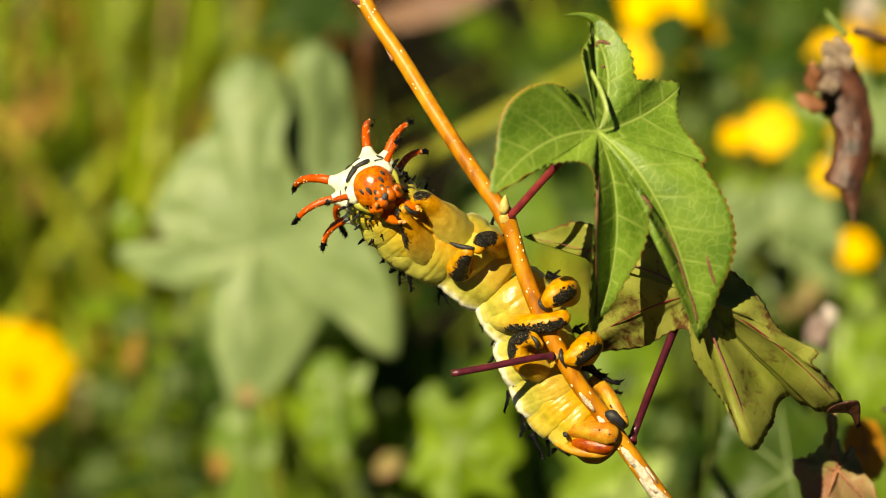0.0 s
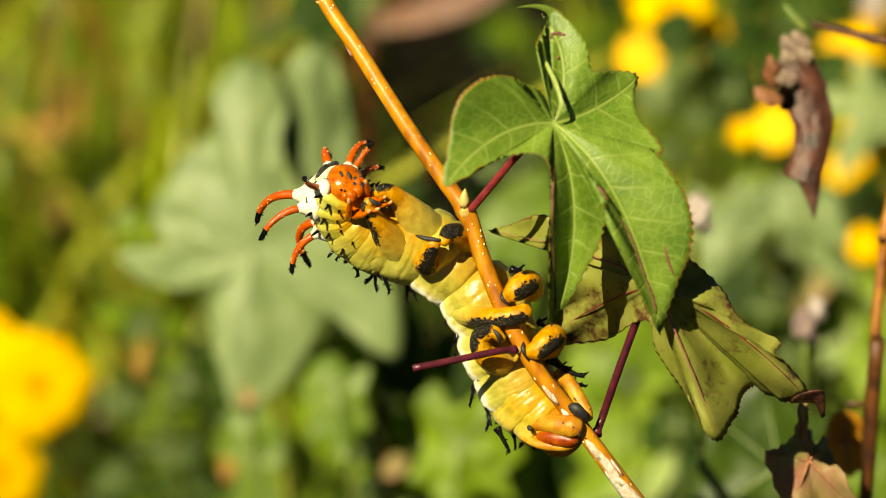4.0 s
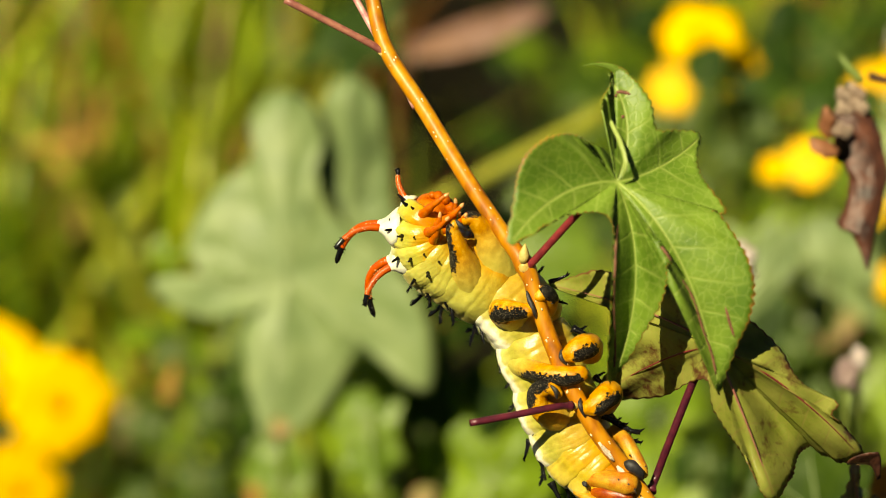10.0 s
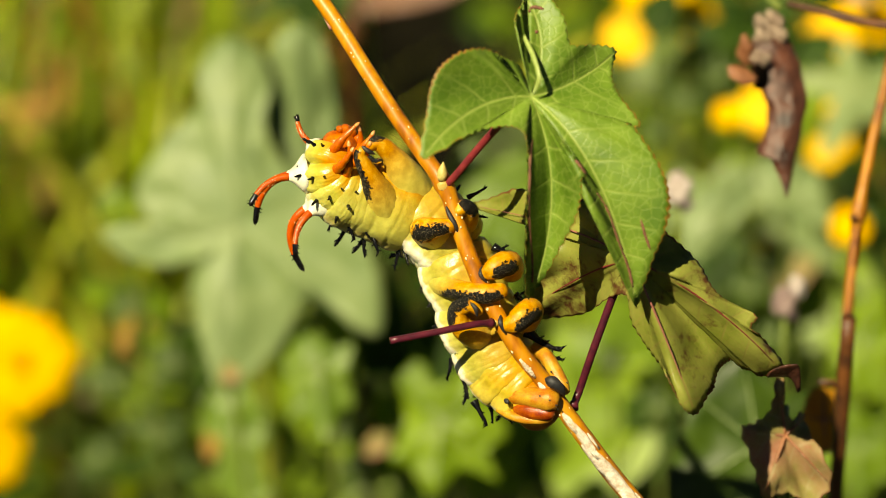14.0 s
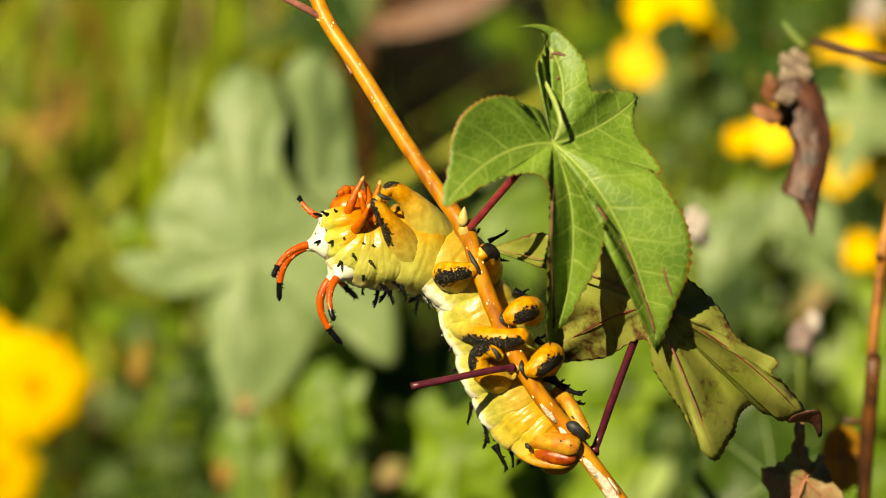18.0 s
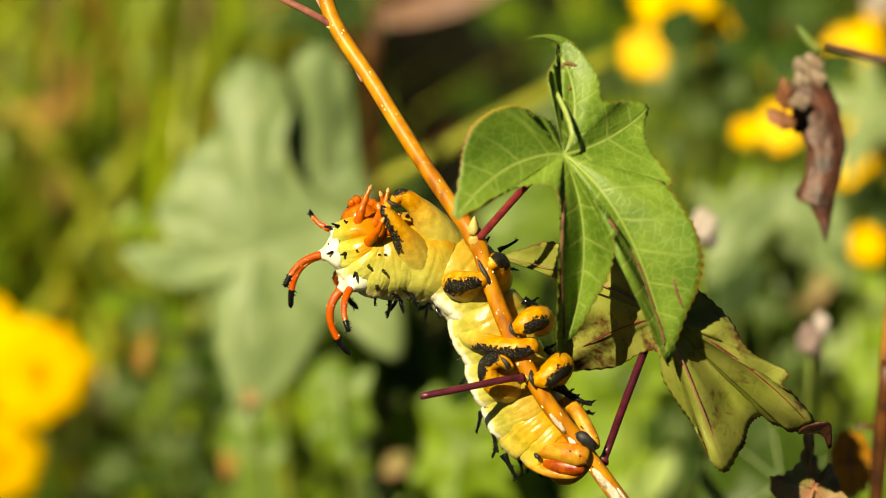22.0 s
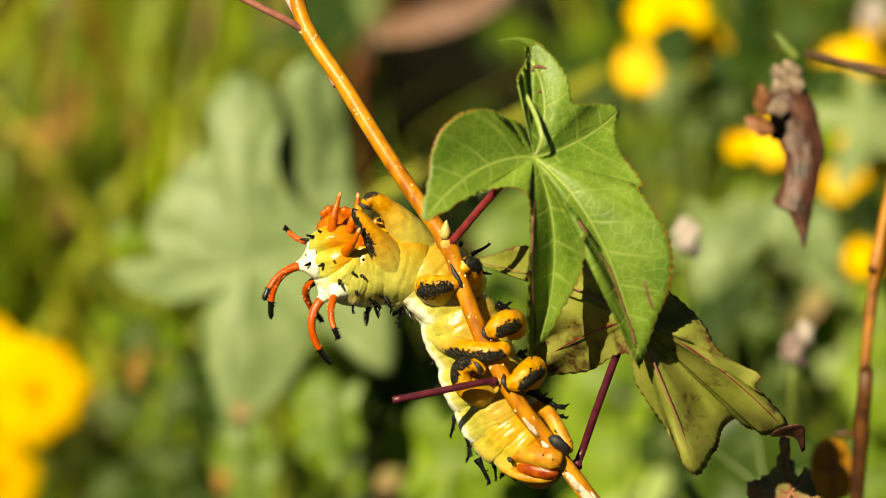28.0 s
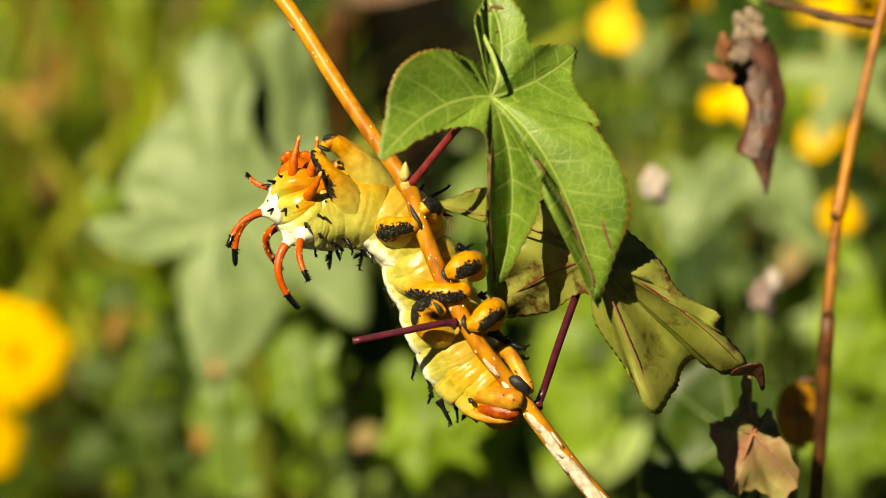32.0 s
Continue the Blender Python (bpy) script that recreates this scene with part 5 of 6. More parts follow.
# ---- the neighbour stem with the dead leaf ----
def neighbour():
    org = Vector((0.1577, 0.8199, 0.834))
    st = thing("sapling", org, "thin leafless sapling, orange above and dark brown below", "sapling")
    loc = lambda p: Vector(p) - org
    up = [loc(p) for p in ((0.1877, 0.8949, 0.9949), (0.1793, 0.8797, 0.9623), (0.1708, 0.8645, 0.9298), (0.1649, 0.852, 0.9029), (0.1615, 0.8395, 0.8761), (0.1594, 0.8288, 0.8531))]
    dn = [loc(p) for p in ((0.1594, 0.8288, 0.8531), (0.1583, 0.8234, 0.8416), (0.1577, 0.8181, 0.8301), (0.1569, 0.8109, 0.8148))]
    foot = Vector((dn[-1].x + 0.01, dn[-1].y + 0.05, -org.z))
    bm = bmesh.new()
    tube(bm, spline(up, 30), [0.0018 + 0.0003 * i / 30 + 0.0010 * math.exp(-((i - 18) / 0.9) ** 2) for i in range(31)], 12, 0.12)
    part("upper_stem", bm, STEM_ORANGE, st)
    bm = bmesh.new()
    tube(bm, spline(dn + [foot], 40), [0.0021 + 0.0008 * i / 40 for i in range(41)], 12, 0.1)
    part("lower_stem", bm, STEM_DARK, st, "dark brown lower stem")
    bm = bmesh.new()
    tube(bm, spline([loc(p) for p in ((0.181, 0.8808, 0.9646), (0.1644, 0.8839, 0.9666), (0.1478, 0.8876, 0.9697), (0.1386, 0.8894, 0.9713))], 20), [0.0019] * 10 + [0.0015] * 11, 9, 0.12)
    part("side_twig", bm, STEM_DARK, st, "dark side twig that carries the dead leaf")
    bm = bmesh.new()
    tube(bm, spline([loc(p) for p in ((0.1585, 0.8240, 0.8440), (0.1540, 0.8235, 0.8452), (0.1495, 0.8240, 0.8450))], 8), [0.0016, 0.0014] + [0.0012] * 7, 8, 0.12)
    part("side_twig", bm, STEM_DARK, st, "short broken side twig")
    bm = bmesh.new()
    tube(bm, spline([loc(p) for p in ((0.1648, 0.8510, 0.9000), (0.1630, 0.8480, 0.9006), (0.1611, 0.8472, 0.9030))], 8), [0.0019, 0.0018, 0.0016, 0.0015] + [0.0012] * 4 + [0.0004], 8, 0.12)
    part("side_twig", bm, STEM_DARK, st, "dark broken twig stub at a node")
    dl = thing("dead_leaf", (0.1352, 0.8898, 0.9721), "curled dark brown dead leaf hanging from a side twig", "leaf")
    o2 = Vector(dl.location)
    lc = lambda p: Vector(p) - o2
    # the rolled body: a sheet wound round a hanging axis, with a torn lower edge
    downs = (128, 150, 178, 205, 232, 255, 290, 318, 338, 347, 366, 390, 416)
    lefts = (1382, 1362, 1364, 1376, 1388, 1399, 1396, 1386, 1376, 1404, 1414, 1426, 1435)
    rights = (1428, 1444, 1460, 1466, 1470, 1470, 1464, 1458, 1454, 1452, 1448, 1444, 1438)
    bm = bmesh.new()
    rows = []
    for i in range(81):
        y = 128 + 288 * i / 80
        le, ri = float(np.interp(y, downs, lefts)), float(np.interp(y, downs, rights))
        s = i / 80
        w = (ri - le) / 2 * 0.000211
        c = lc(spot((le + ri) / 2, y, 0.940 - 0.012 * s))
        row = []
        for k in range(49):
            a = -2.7 + 6.2 * k / 48 + 0.5 * noise.noise(Vector((s * 4, 1, 0)))
            rr = w * (0.74 + 0.24 * k / 48) * (1 + 0.10 * noise.noise(Vector((s * 6, k * 0.20, 2))) + 0.05 * noise.noise(Vector((s * 24, k * 0.5, 7))) + 0.10 * abs(math.sin(k * 0.42 + s * 3)))
            row.append(bm.verts.new(c + Vector((math.sin(a) * rr, -math.cos(a) * min(rr, 0.0055), 0.0012 * noise.noise(Vector((k * 0.3, s * 7, 5)))))))
        rows.append(row)
    for ra, rb in zip(rows, rows[1:]):
        for k in range(48):
            bm.faces.new((ra[k], ra[k + 1], rb[k + 1], rb[k]))
    solid(part("rolled_blade", bm, DEAD, dl), 0.0004)
    bm = bmesh.new()
    for x, y, d, q in ((1405, 118, 0.940, 17), (1420, 104, 0.938, 13), (1392, 108, 0.938, 13), (1424, 130, 0.936, 14), (1394, 134, 0.936, 14), (1410, 98, 0.940, 12)):
        blob(bm, lc(spot(x, y, d)), [q * 0.00021 * f for f in (1, 0.8, 1)], None, 16, 0.7)
    part("crown", bm, DEAD_PALE, dl, "pale crumpled leaf base")
    bm = bmesh.new()
    lay = bm.loops.layers.uv.new("UVMap")
    lobe(bm, lay, lc(spot(1384, 204, 0.928)), lc(spot(1358, 204, 0.924)), lc(spot(1332, 186, 0.926)), (0, -0.7, 0.7), ([2, 3.0, 3.4, 3.2, 2.6, 0], [2, 3.0, 3.4, 3.2, 2.6, 0]), 0.5, 10, 3)
    solid(part("side_flap", bm, DEAD_ORANGE, dl, "orange brown side flap"), 0.0005)
    # no opening here: a black lump takes the place of the hollow's shade
    bm = bmesh.new()
    blob(bm, lc(spot(1386, 204, 0.9295)), (0.0032, 0.0014, 0.0046), None, 14, 0.5)
    part("hollow_shade", bm, VOID, dl, "dark hollow in the rolled leaf")
    bm = bmesh.new()
    blob(bm, lc(spot(1364, 158, 0.934)), (0.0030, 0.0024, 0.0050), None, 16, 0.6)
    part("shred", bm, DEAD_ORANGE, dl, "brown shred")
    bm = bmesh.new()
    blob(bm, lc(spot(1390, 172, 0.9275)), (0.0034, 0.0014, 0.0030), None, 16, 0.8)
    part("pale_patch", bm, DEAD_PALE, dl, "pale torn patch")
    bm = bmesh.new()
    ps = spline([lc(p) for p in ((0.136, 0.8885, 0.9694), (0.1313, 0.8907, 0.974), (0.1275, 0.8928, 0.9786))], 8)
    tube(bm, ps, [0.0016, 0.0017, 0.0018, 0.0018, 0.0017, 0.0015, 0.0012, 0.0008, 0.0002], 8)
    part("bud", bm, STEM_GREEN, dl, "green and red bud at the twig's end")
    return st, dl


SAPLING, DEAD_LEAF = neighbour()


# ---- meadow behind ----
def flower(place, size, face, seed, petals=8, group="yellow flowers", label="yellow flower with broad notched petals on a thin stem"):
    rng = random.Random(seed)
    fl = thing("flower", place, label, "flower", group)
    q = Vector(face).to_track_quat("Z", "Y")
    for k in range(petals):
        a = math.tau * k / petals + rng.uniform(-0.12, 0.12)
        bm = bmesh.new()
        rows = []
        L, w = size * rng.uniform(0.9, 1.05), size * 0.34
        for i in range(8):
            s = i / 7
            ww = w * (0.25 + 0.95 * math.sin(math.pi * (0.12 + 0.62 * s)) - 0.2)
            row = []
            for j in range(-3, 4):
                v = j / 3
                ll = L * (0.12 + 0.88 * s) * (1 - 0.10 * v * v * s - (0.06 * (abs(j) % 2) if i == 7 else 0))
                z = size * (0.10 * s - 0.16 * s * s) + 0.03 * size * math.cos(v * 5) * s
                row.append(bm.verts.new(q @ Vector((math.cos(a) * ll - math.sin(a) * v * ww, math.sin(a) * ll + math.cos(a) * v * ww, z + 0.0008 * (k % 2)))))
            rows.append(row)
        for ra, rb in zip(rows, rows[1:]):
            for j in range(6):
                bm.faces.new((ra[j], ra[j + 1], rb[j + 1], rb[j]))
        part("petal", bm, PETAL, fl)
    bm = bmesh.new()
    blob(bm, q @ Vector((0, 0, size * 0.05)), (size * 0.2, size * 0.2, size * 0.13), q, 12, 0.2)
    part("disc", bm, PETAL_DEEP, fl, "orange flower disc")
    bm = bmesh.new()
    z0 = Vector(place).z
    ps = spline([q @ Vector((0, 0, -0.002)), q @ Vector((0, 0, -0.03)) + Vector((0, 0, -0.03)), Vector((rng.uniform(-0.04, 0.04), 0.07, -z0 * 0.5)), Vector((rng.uniform(-0.05, 0.05), 0.1, -z0))], 20)
    tube(bm, ps, [0.0016] * 21, 6)
    part("stem", bm, STEM_GREEN, fl, "thin green stem")
    return fl


for i, (pl, s, fc) in enumerate((
        ((-0.2960, 1.5930, 0.4500), 0.041, (0.2, -0.9, 0.35)), ((-0.3240, 1.5600, 0.3960), 0.036, (0.4, -0.85, 0.4)), ((-0.3736, 1.7646, 0.399), 0.034, (0.1, -0.7, 0.7)),
        ((0.1524, 1.6287, 0.7228), 0.030, (-0.1, -0.5, 0.85)), ((0.13, 1.5751, 0.7027), 0.0175, (-0.2, -0.8, 0.5)), ((0.1815, 1.637, 0.6930), 0.019, (0.2, -0.75, 0.5)),
        ((0.1886, 1.4794, 0.6868), 0.0095, (-0.4, -0.8, 0.3)), ((0.2089, 1.4628, 0.6983), 0.0175, (-0.2, -0.7, 0.6)), ((0.2689, 1.4952, 0.6731), 0.021, (-0.25, -0.85, 0.4)), ((0.2543, 1.4878, 0.6573), 0.013, (-0.3, -0.85, 0.4)),
        ((0.267, 1.4493, 0.6222), 0.0135, (0.1, -0.7, 0.6)), ((0.2731, 1.6138, 0.6909), 0.019, (-0.2, -0.7, 0.6)), ((0.3037, 1.6383, 0.6962), 0.022, (0, -0.6, 0.7)))):
    flower(pl, s, fc, i)


def lobed_plant(place, lobes, mat, label, nrm=(0, -0.75, 0.65), stem=STEM_GREEN, group=""):
    """A leaf on its own stalk that comes up from the ground."""
    org = Vector(place)
    pl = thing("weed", org, label, "plant", group)
    ls = [(Vector((0, 0, 0)), (Vector(b) - org), (Vector(c) - org), opt, wid) for b, c, opt, wid in lobes]
    part("leaf", blade_mesh(ls, Vector(nrm)), mat, pl)
    bm = bmesh.new()
    tube(bm, spline([Vector((0, 0, 0)), Vector((0.005, 0.03, -0.05)), Vector((0.02, 0.07, -org.z * 0.6)), Vector((0.02, 0.08, -org.z))], 16), [0.0015] * 9 + [0.0022] * 8, 7)
    part("stem", bm, stem, pl)
    return pl


def star_plant(place, size, spin, face, mat, label, group="sweetgum shoots", stem=STEM_GREEN, rings=8, wavy=0.003, sag=-0.25):
    """A five-pointed leaf on its own stalk. size: length of the longest lobe in millimetres; spin: where that lobe points, in degrees from upright."""
    rim, ribs = [], []
    for k, (an, ln) in enumerate(((-132, 0.62), (-68, 0.88), (0, 1.0), (68, 0.88), (132, 0.62))):
        for da, fr in ((-34, 0.40), (-15, 0.62), (0, 1.0), (15, 0.62)):
            a = radians(an + da)
            rim.append((size * ln * fr * math.sin(a), size * ln * fr * math.cos(a)))
        a = radians(an)
        ribs.append(((0, 0, 0), (size * ln * 0.5 * math.sin(a), size * 0.06, size * ln * 0.5 * math.cos(a)), (size * ln * math.sin(a), -size * sag * ln, size * ln * math.cos(a))))
    rim.append((0, -size * 0.12))
    pl = thing("sapling", place, label, "plant", group)
    q = Vector(face).normalized().to_track_quat("-Y", "Z").to_matrix() @ Matrix.Rotation(radians(spin), 3, "Y")
    bm = palmate(rim, ribs, [(0.25, 0.25)] * 5, 1, 0.0, rings, wavy, 0.0, 6)
    bmesh.ops.transform(bm, matrix=q.to_4x4(), verts=bm.verts)
    part("leaf", bm, mat, pl)
    for bm in palmate_ribs(ribs, size * 0.000012, 0.0, -0.0002):
        bmesh.ops.transform(bm, matrix=q.to_4x4(), verts=bm.verts)
        part("midrib", bm, stem, pl)
    z = Vector(place).z
    bm = bmesh.new()
    tube(bm, spline([Vector((0, 0.001, 0)), Vector((0.006, 0.03, -0.05)), Vector((0.02, 0.07, -z * 0.6)), Vector((0.02, 0.08, -z))], 16), [0.0012] * 9 + [0.002] * 8, 7)
    part("stem", bm, stem, pl)


def broad_leaf(mid, away, rim, tips, mat, label, sag=0.18, wavy=0.010, group="pale lobed leaves behind", vein=None):
    """A large webbed leaf that faces the path, on a stalk from the ground. mid, rim, tips: across and down in steps of PX at 0.8 m; away: metres."""
    mm = 0.18 * away / 0.8
    org = EYE + Vector((0, 0.9063, -0.4226)) * away + (Vector(((mid[0] - 784), 0, 0)) - Vector((0, 0.4226, 0.9063)) * (mid[1] - 441)) * mm * 0.001
    flat = lambda p: ((p[0] - mid[0]) * mm, (mid[1] - p[1]) * mm)
    ribs = []
    for x, y, lift in tips:
        u, v = flat((x, y))
        ln = math.hypot(u, v)
        ribs.append(((0, 0, 0), (u * 0.5, ln * (lift - sag) * 0.4, v * 0.5), (u, ln * lift, v)))
    pl = thing("weed", org, label, "plant", group)
    bm = palmate([flat(p) for p in rim], ribs, [(0.13, 0.13)] * len(ribs), 2, 0.0016, 12, wavy, 25.0, 5)
    solid(part("leaf", bm, mat, pl), 0.0004)
    for bm in palmate_ribs(ribs, 0.0006, 25.0, -0.0004):
        part("midrib", bm, vein or PALE_VEIN, pl)
    bm = bmesh.new()
    tube(bm, spline([Vector((0, 0.002, 0)), Vector((0.005, 0.03, -0.05)), Vector((0.02, 0.07, -org.z * 0.6)), Vector((0.02, 0.08, -org.z))], 16), [0.0015] * 9 + [0.0022] * 8, 7)
    part("stem", bm, STEM_GREEN, pl)


broad_leaf((445, 450), 1.36, [(430, 112), (478, 132), (504, 190), (492, 262), (520, 330), (580, 380), (650, 440), (694, 520), (706, 590), (694, 648), (640, 622), (584, 570), (556, 604), (526, 664), (470, 722), (414, 738), (394, 690), (370, 620), (360, 560), (372, 520), (310, 524), (243, 510), (196, 470), (226, 448), (284, 444), (258, 400), (276, 350), (310, 293), (350, 258), (376, 225), (370, 170), (390, 128)],
           [(430, 114, 0.10), (692, 644, -0.12), (414, 734, -0.10), (200, 470, 0.22), (276, 350, 0.16)], LEAF_PALE, "large pale grey green five-lobed leaf on a thin stalk")
broad_leaf((556, 330), 1.385, [(545, 92), (582, 104), (607, 150), (617, 220), (628, 300), (652, 390), (620, 470), (540, 480), (480, 400), (468, 300), (476, 230), (498, 150), (520, 106)],
           [(547, 94, -0.15), (620, 250, 0.1), (504, 240, 0.1), (610, 394, 0.1)], LEAF_PALE, "pale grey green lobed leaf standing upright")
broad_leaf((228, 408), 1.44, [(228, 372), (244, 388), (262, 404), (256, 428), (236, 444), (212, 438), (200, 420), (206, 392)], [(230, 374, 0.0), (258, 420, 0.1), (206, 424, 0.0)], LEAF_WILD, "small light green leaf beside the pale one")
broad_leaf((590, 690), 1.32, [(552, 646), (590, 640), (612, 668), (650, 658), (640, 720), (656, 772), (624, 790), (600, 834), (570, 790), (534, 802), (546, 740), (524, 698)],
           [(560, 648, 0.1), (648, 662, 0.0), (650, 768, 0.1), (600, 828, -0.1), (538, 798, 0.1), (528, 700, 0.1)], LEAF_SHADE, "mid green lobed leaf of a meadow weed", 0.1, 0.010, "meadow weeds")
broad_leaf((806, 800), 1.34, [(728, 722), (768, 690), (800, 734), (852, 700), (906, 698), (898, 760), (926, 820), (886, 850), (906, 902), (842, 884), (790, 934), (752, 882), (714, 866), (742, 800)],
           [(770, 694, 0.1), (902, 700, 0.1), (922, 820, 0.0), (902, 898, 0.1), (790, 930, -0.1), (718, 862, 0.1), (730, 724, 0.1)], LEAF_WILD, "lime green lobed leaf of a meadow weed", 0.1, 0.014, "meadow weeds")
broad_leaf((900, 390), 1.62, [(812, 340), (858, 296), (900, 330), (962, 306), (984, 356), (1010, 420), (962, 450), (950, 510), (890, 480), (840, 500), (850, 430), (806, 400)],
           [(860, 300, 0.1), (960, 310, 0.1), (1006, 420, 0.0), (948, 506, 0.0), (842, 496, 0.0), (810, 370, 0.1)], LEAF_SHADE, "mid green lobed leaf of a meadow weed", 0.1, 0.012, "meadow weeds")
broad_leaf((440, 820), 1.50, [(388, 742), (440, 716), (478, 752), (508, 800), (486, 860), (502, 930), (444, 952), (398, 904), (412, 850), (372, 800)],
           [(440, 720, 0.1), (504, 800, 0.1), (498, 926, 0.0), (400, 900, 0.1), (376, 800, 0.1)], LEAF_SHADE, "mid green lobed leaf of a meadow weed", 0.1, 0.012, "meadow weeds")
for mid, rim, tips in (((1552, 655), [(1500, 560), (1545, 586), (1590, 548), (1606, 620), (1650, 660), (1606, 700), (1600, 768), (1552, 738), (1508, 764), (1512, 700), (1480, 652), (1510, 620)], [(1502, 564, 0.1), (1590, 552, 0.1), (1646, 660, 0.1), (1600, 764, 0.0), (1508, 760, 0.0), (1484, 652, 0.1)]),
                       ((1540, 840), [(1490, 778), (1530, 760), (1570, 790), (1630, 780), (1610, 840), (1640, 900), (1580, 900), (1540, 950), (1510, 890), (1470, 880), (1500, 830)], [(1528, 764, 0.1), (1626, 782, 0.1), (1636, 896, 0.0), (1540, 946, -0.1), (1474, 878, 0.0)])):
    broad_leaf(mid, 1.46, rim, tips, LEAF_WILD, "lime green lobed leaf of a meadow weed", 0.1, 0.012, "meadow weeds")
# several of these stand in for shaded gaps; their dark tone is that shade
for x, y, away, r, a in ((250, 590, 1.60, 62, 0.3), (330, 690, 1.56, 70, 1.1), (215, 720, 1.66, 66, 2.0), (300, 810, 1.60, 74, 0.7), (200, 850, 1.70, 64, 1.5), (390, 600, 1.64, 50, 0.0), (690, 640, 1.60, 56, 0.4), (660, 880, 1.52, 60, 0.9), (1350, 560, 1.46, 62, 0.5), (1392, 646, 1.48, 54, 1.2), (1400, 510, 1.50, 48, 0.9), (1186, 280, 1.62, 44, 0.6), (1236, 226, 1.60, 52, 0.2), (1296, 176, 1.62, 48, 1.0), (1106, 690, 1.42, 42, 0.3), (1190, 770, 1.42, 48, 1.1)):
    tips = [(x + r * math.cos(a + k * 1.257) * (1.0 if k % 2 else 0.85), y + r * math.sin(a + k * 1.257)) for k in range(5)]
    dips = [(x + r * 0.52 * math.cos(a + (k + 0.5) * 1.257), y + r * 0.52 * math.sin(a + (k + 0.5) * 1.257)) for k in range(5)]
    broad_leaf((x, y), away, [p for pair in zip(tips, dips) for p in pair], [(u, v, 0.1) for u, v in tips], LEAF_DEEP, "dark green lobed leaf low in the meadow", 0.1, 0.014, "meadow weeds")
for mid, rim, tips in (((1420, 376), [(1353, 339), (1397, 327), (1437, 333), (1474, 359), (1486, 402), (1489, 458), (1443, 433), (1406, 426), (1375, 401), (1353, 364)], [(1356, 344, 0.1), (1440, 336, 0.1), (1486, 452, -0.1), (1380, 402, 0.0)]),
                       ((1296, 424), [(1232, 419), (1263, 388), (1300, 364), (1350, 345), (1353, 401), (1331, 439), (1300, 482), (1244, 516), (1225, 463)], [(1346, 350, 0.1), (1300, 478, 0.0), (1246, 510, -0.1), (1236, 420, 0.1)])):
    broad_leaf(mid, 1.43, rim, tips, LEAF_PALE, "pale grey green lobed leaf behind the dead leaf", 0.1, 0.008)
STAR = "green star-shaped sweetgum leaf on a thin stalk"
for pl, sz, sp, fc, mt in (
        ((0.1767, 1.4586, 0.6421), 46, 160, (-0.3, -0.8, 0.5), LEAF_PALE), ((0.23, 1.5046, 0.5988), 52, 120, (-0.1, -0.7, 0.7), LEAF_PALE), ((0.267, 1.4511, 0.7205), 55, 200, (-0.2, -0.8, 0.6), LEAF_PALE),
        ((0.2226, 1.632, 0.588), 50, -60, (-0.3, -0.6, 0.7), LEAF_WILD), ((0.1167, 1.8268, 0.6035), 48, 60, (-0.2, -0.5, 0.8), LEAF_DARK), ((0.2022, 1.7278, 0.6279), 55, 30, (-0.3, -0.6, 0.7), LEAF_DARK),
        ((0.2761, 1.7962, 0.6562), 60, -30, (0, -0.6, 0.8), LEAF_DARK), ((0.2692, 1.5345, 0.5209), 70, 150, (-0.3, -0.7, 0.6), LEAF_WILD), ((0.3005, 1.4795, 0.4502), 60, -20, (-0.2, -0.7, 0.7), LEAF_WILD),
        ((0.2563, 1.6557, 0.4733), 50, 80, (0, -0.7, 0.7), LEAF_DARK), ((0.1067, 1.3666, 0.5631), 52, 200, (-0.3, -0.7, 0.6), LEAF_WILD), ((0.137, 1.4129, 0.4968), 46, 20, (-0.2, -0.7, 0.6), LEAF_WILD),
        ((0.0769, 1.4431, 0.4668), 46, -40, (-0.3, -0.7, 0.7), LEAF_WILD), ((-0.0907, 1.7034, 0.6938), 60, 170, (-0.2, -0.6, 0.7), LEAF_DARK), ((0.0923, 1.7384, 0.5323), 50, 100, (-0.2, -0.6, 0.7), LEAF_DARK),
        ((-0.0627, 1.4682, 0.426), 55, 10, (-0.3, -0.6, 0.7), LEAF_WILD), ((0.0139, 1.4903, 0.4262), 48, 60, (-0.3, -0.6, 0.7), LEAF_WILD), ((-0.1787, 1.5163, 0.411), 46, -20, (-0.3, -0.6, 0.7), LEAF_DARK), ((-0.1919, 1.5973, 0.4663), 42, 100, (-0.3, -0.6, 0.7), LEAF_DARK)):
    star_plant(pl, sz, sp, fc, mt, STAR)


def simple_leaf(a, b, c, wid, mat, label, nrm=(-0.3, -0.65, 0.7), group="meadow weeds"):
    a = Vector(a)
    return lobed_plant(a, [(b, c, dict(fold=0.18, base=0.35, teeth=0, n=14, m=3), wid)], mat, label, nrm, group=group)


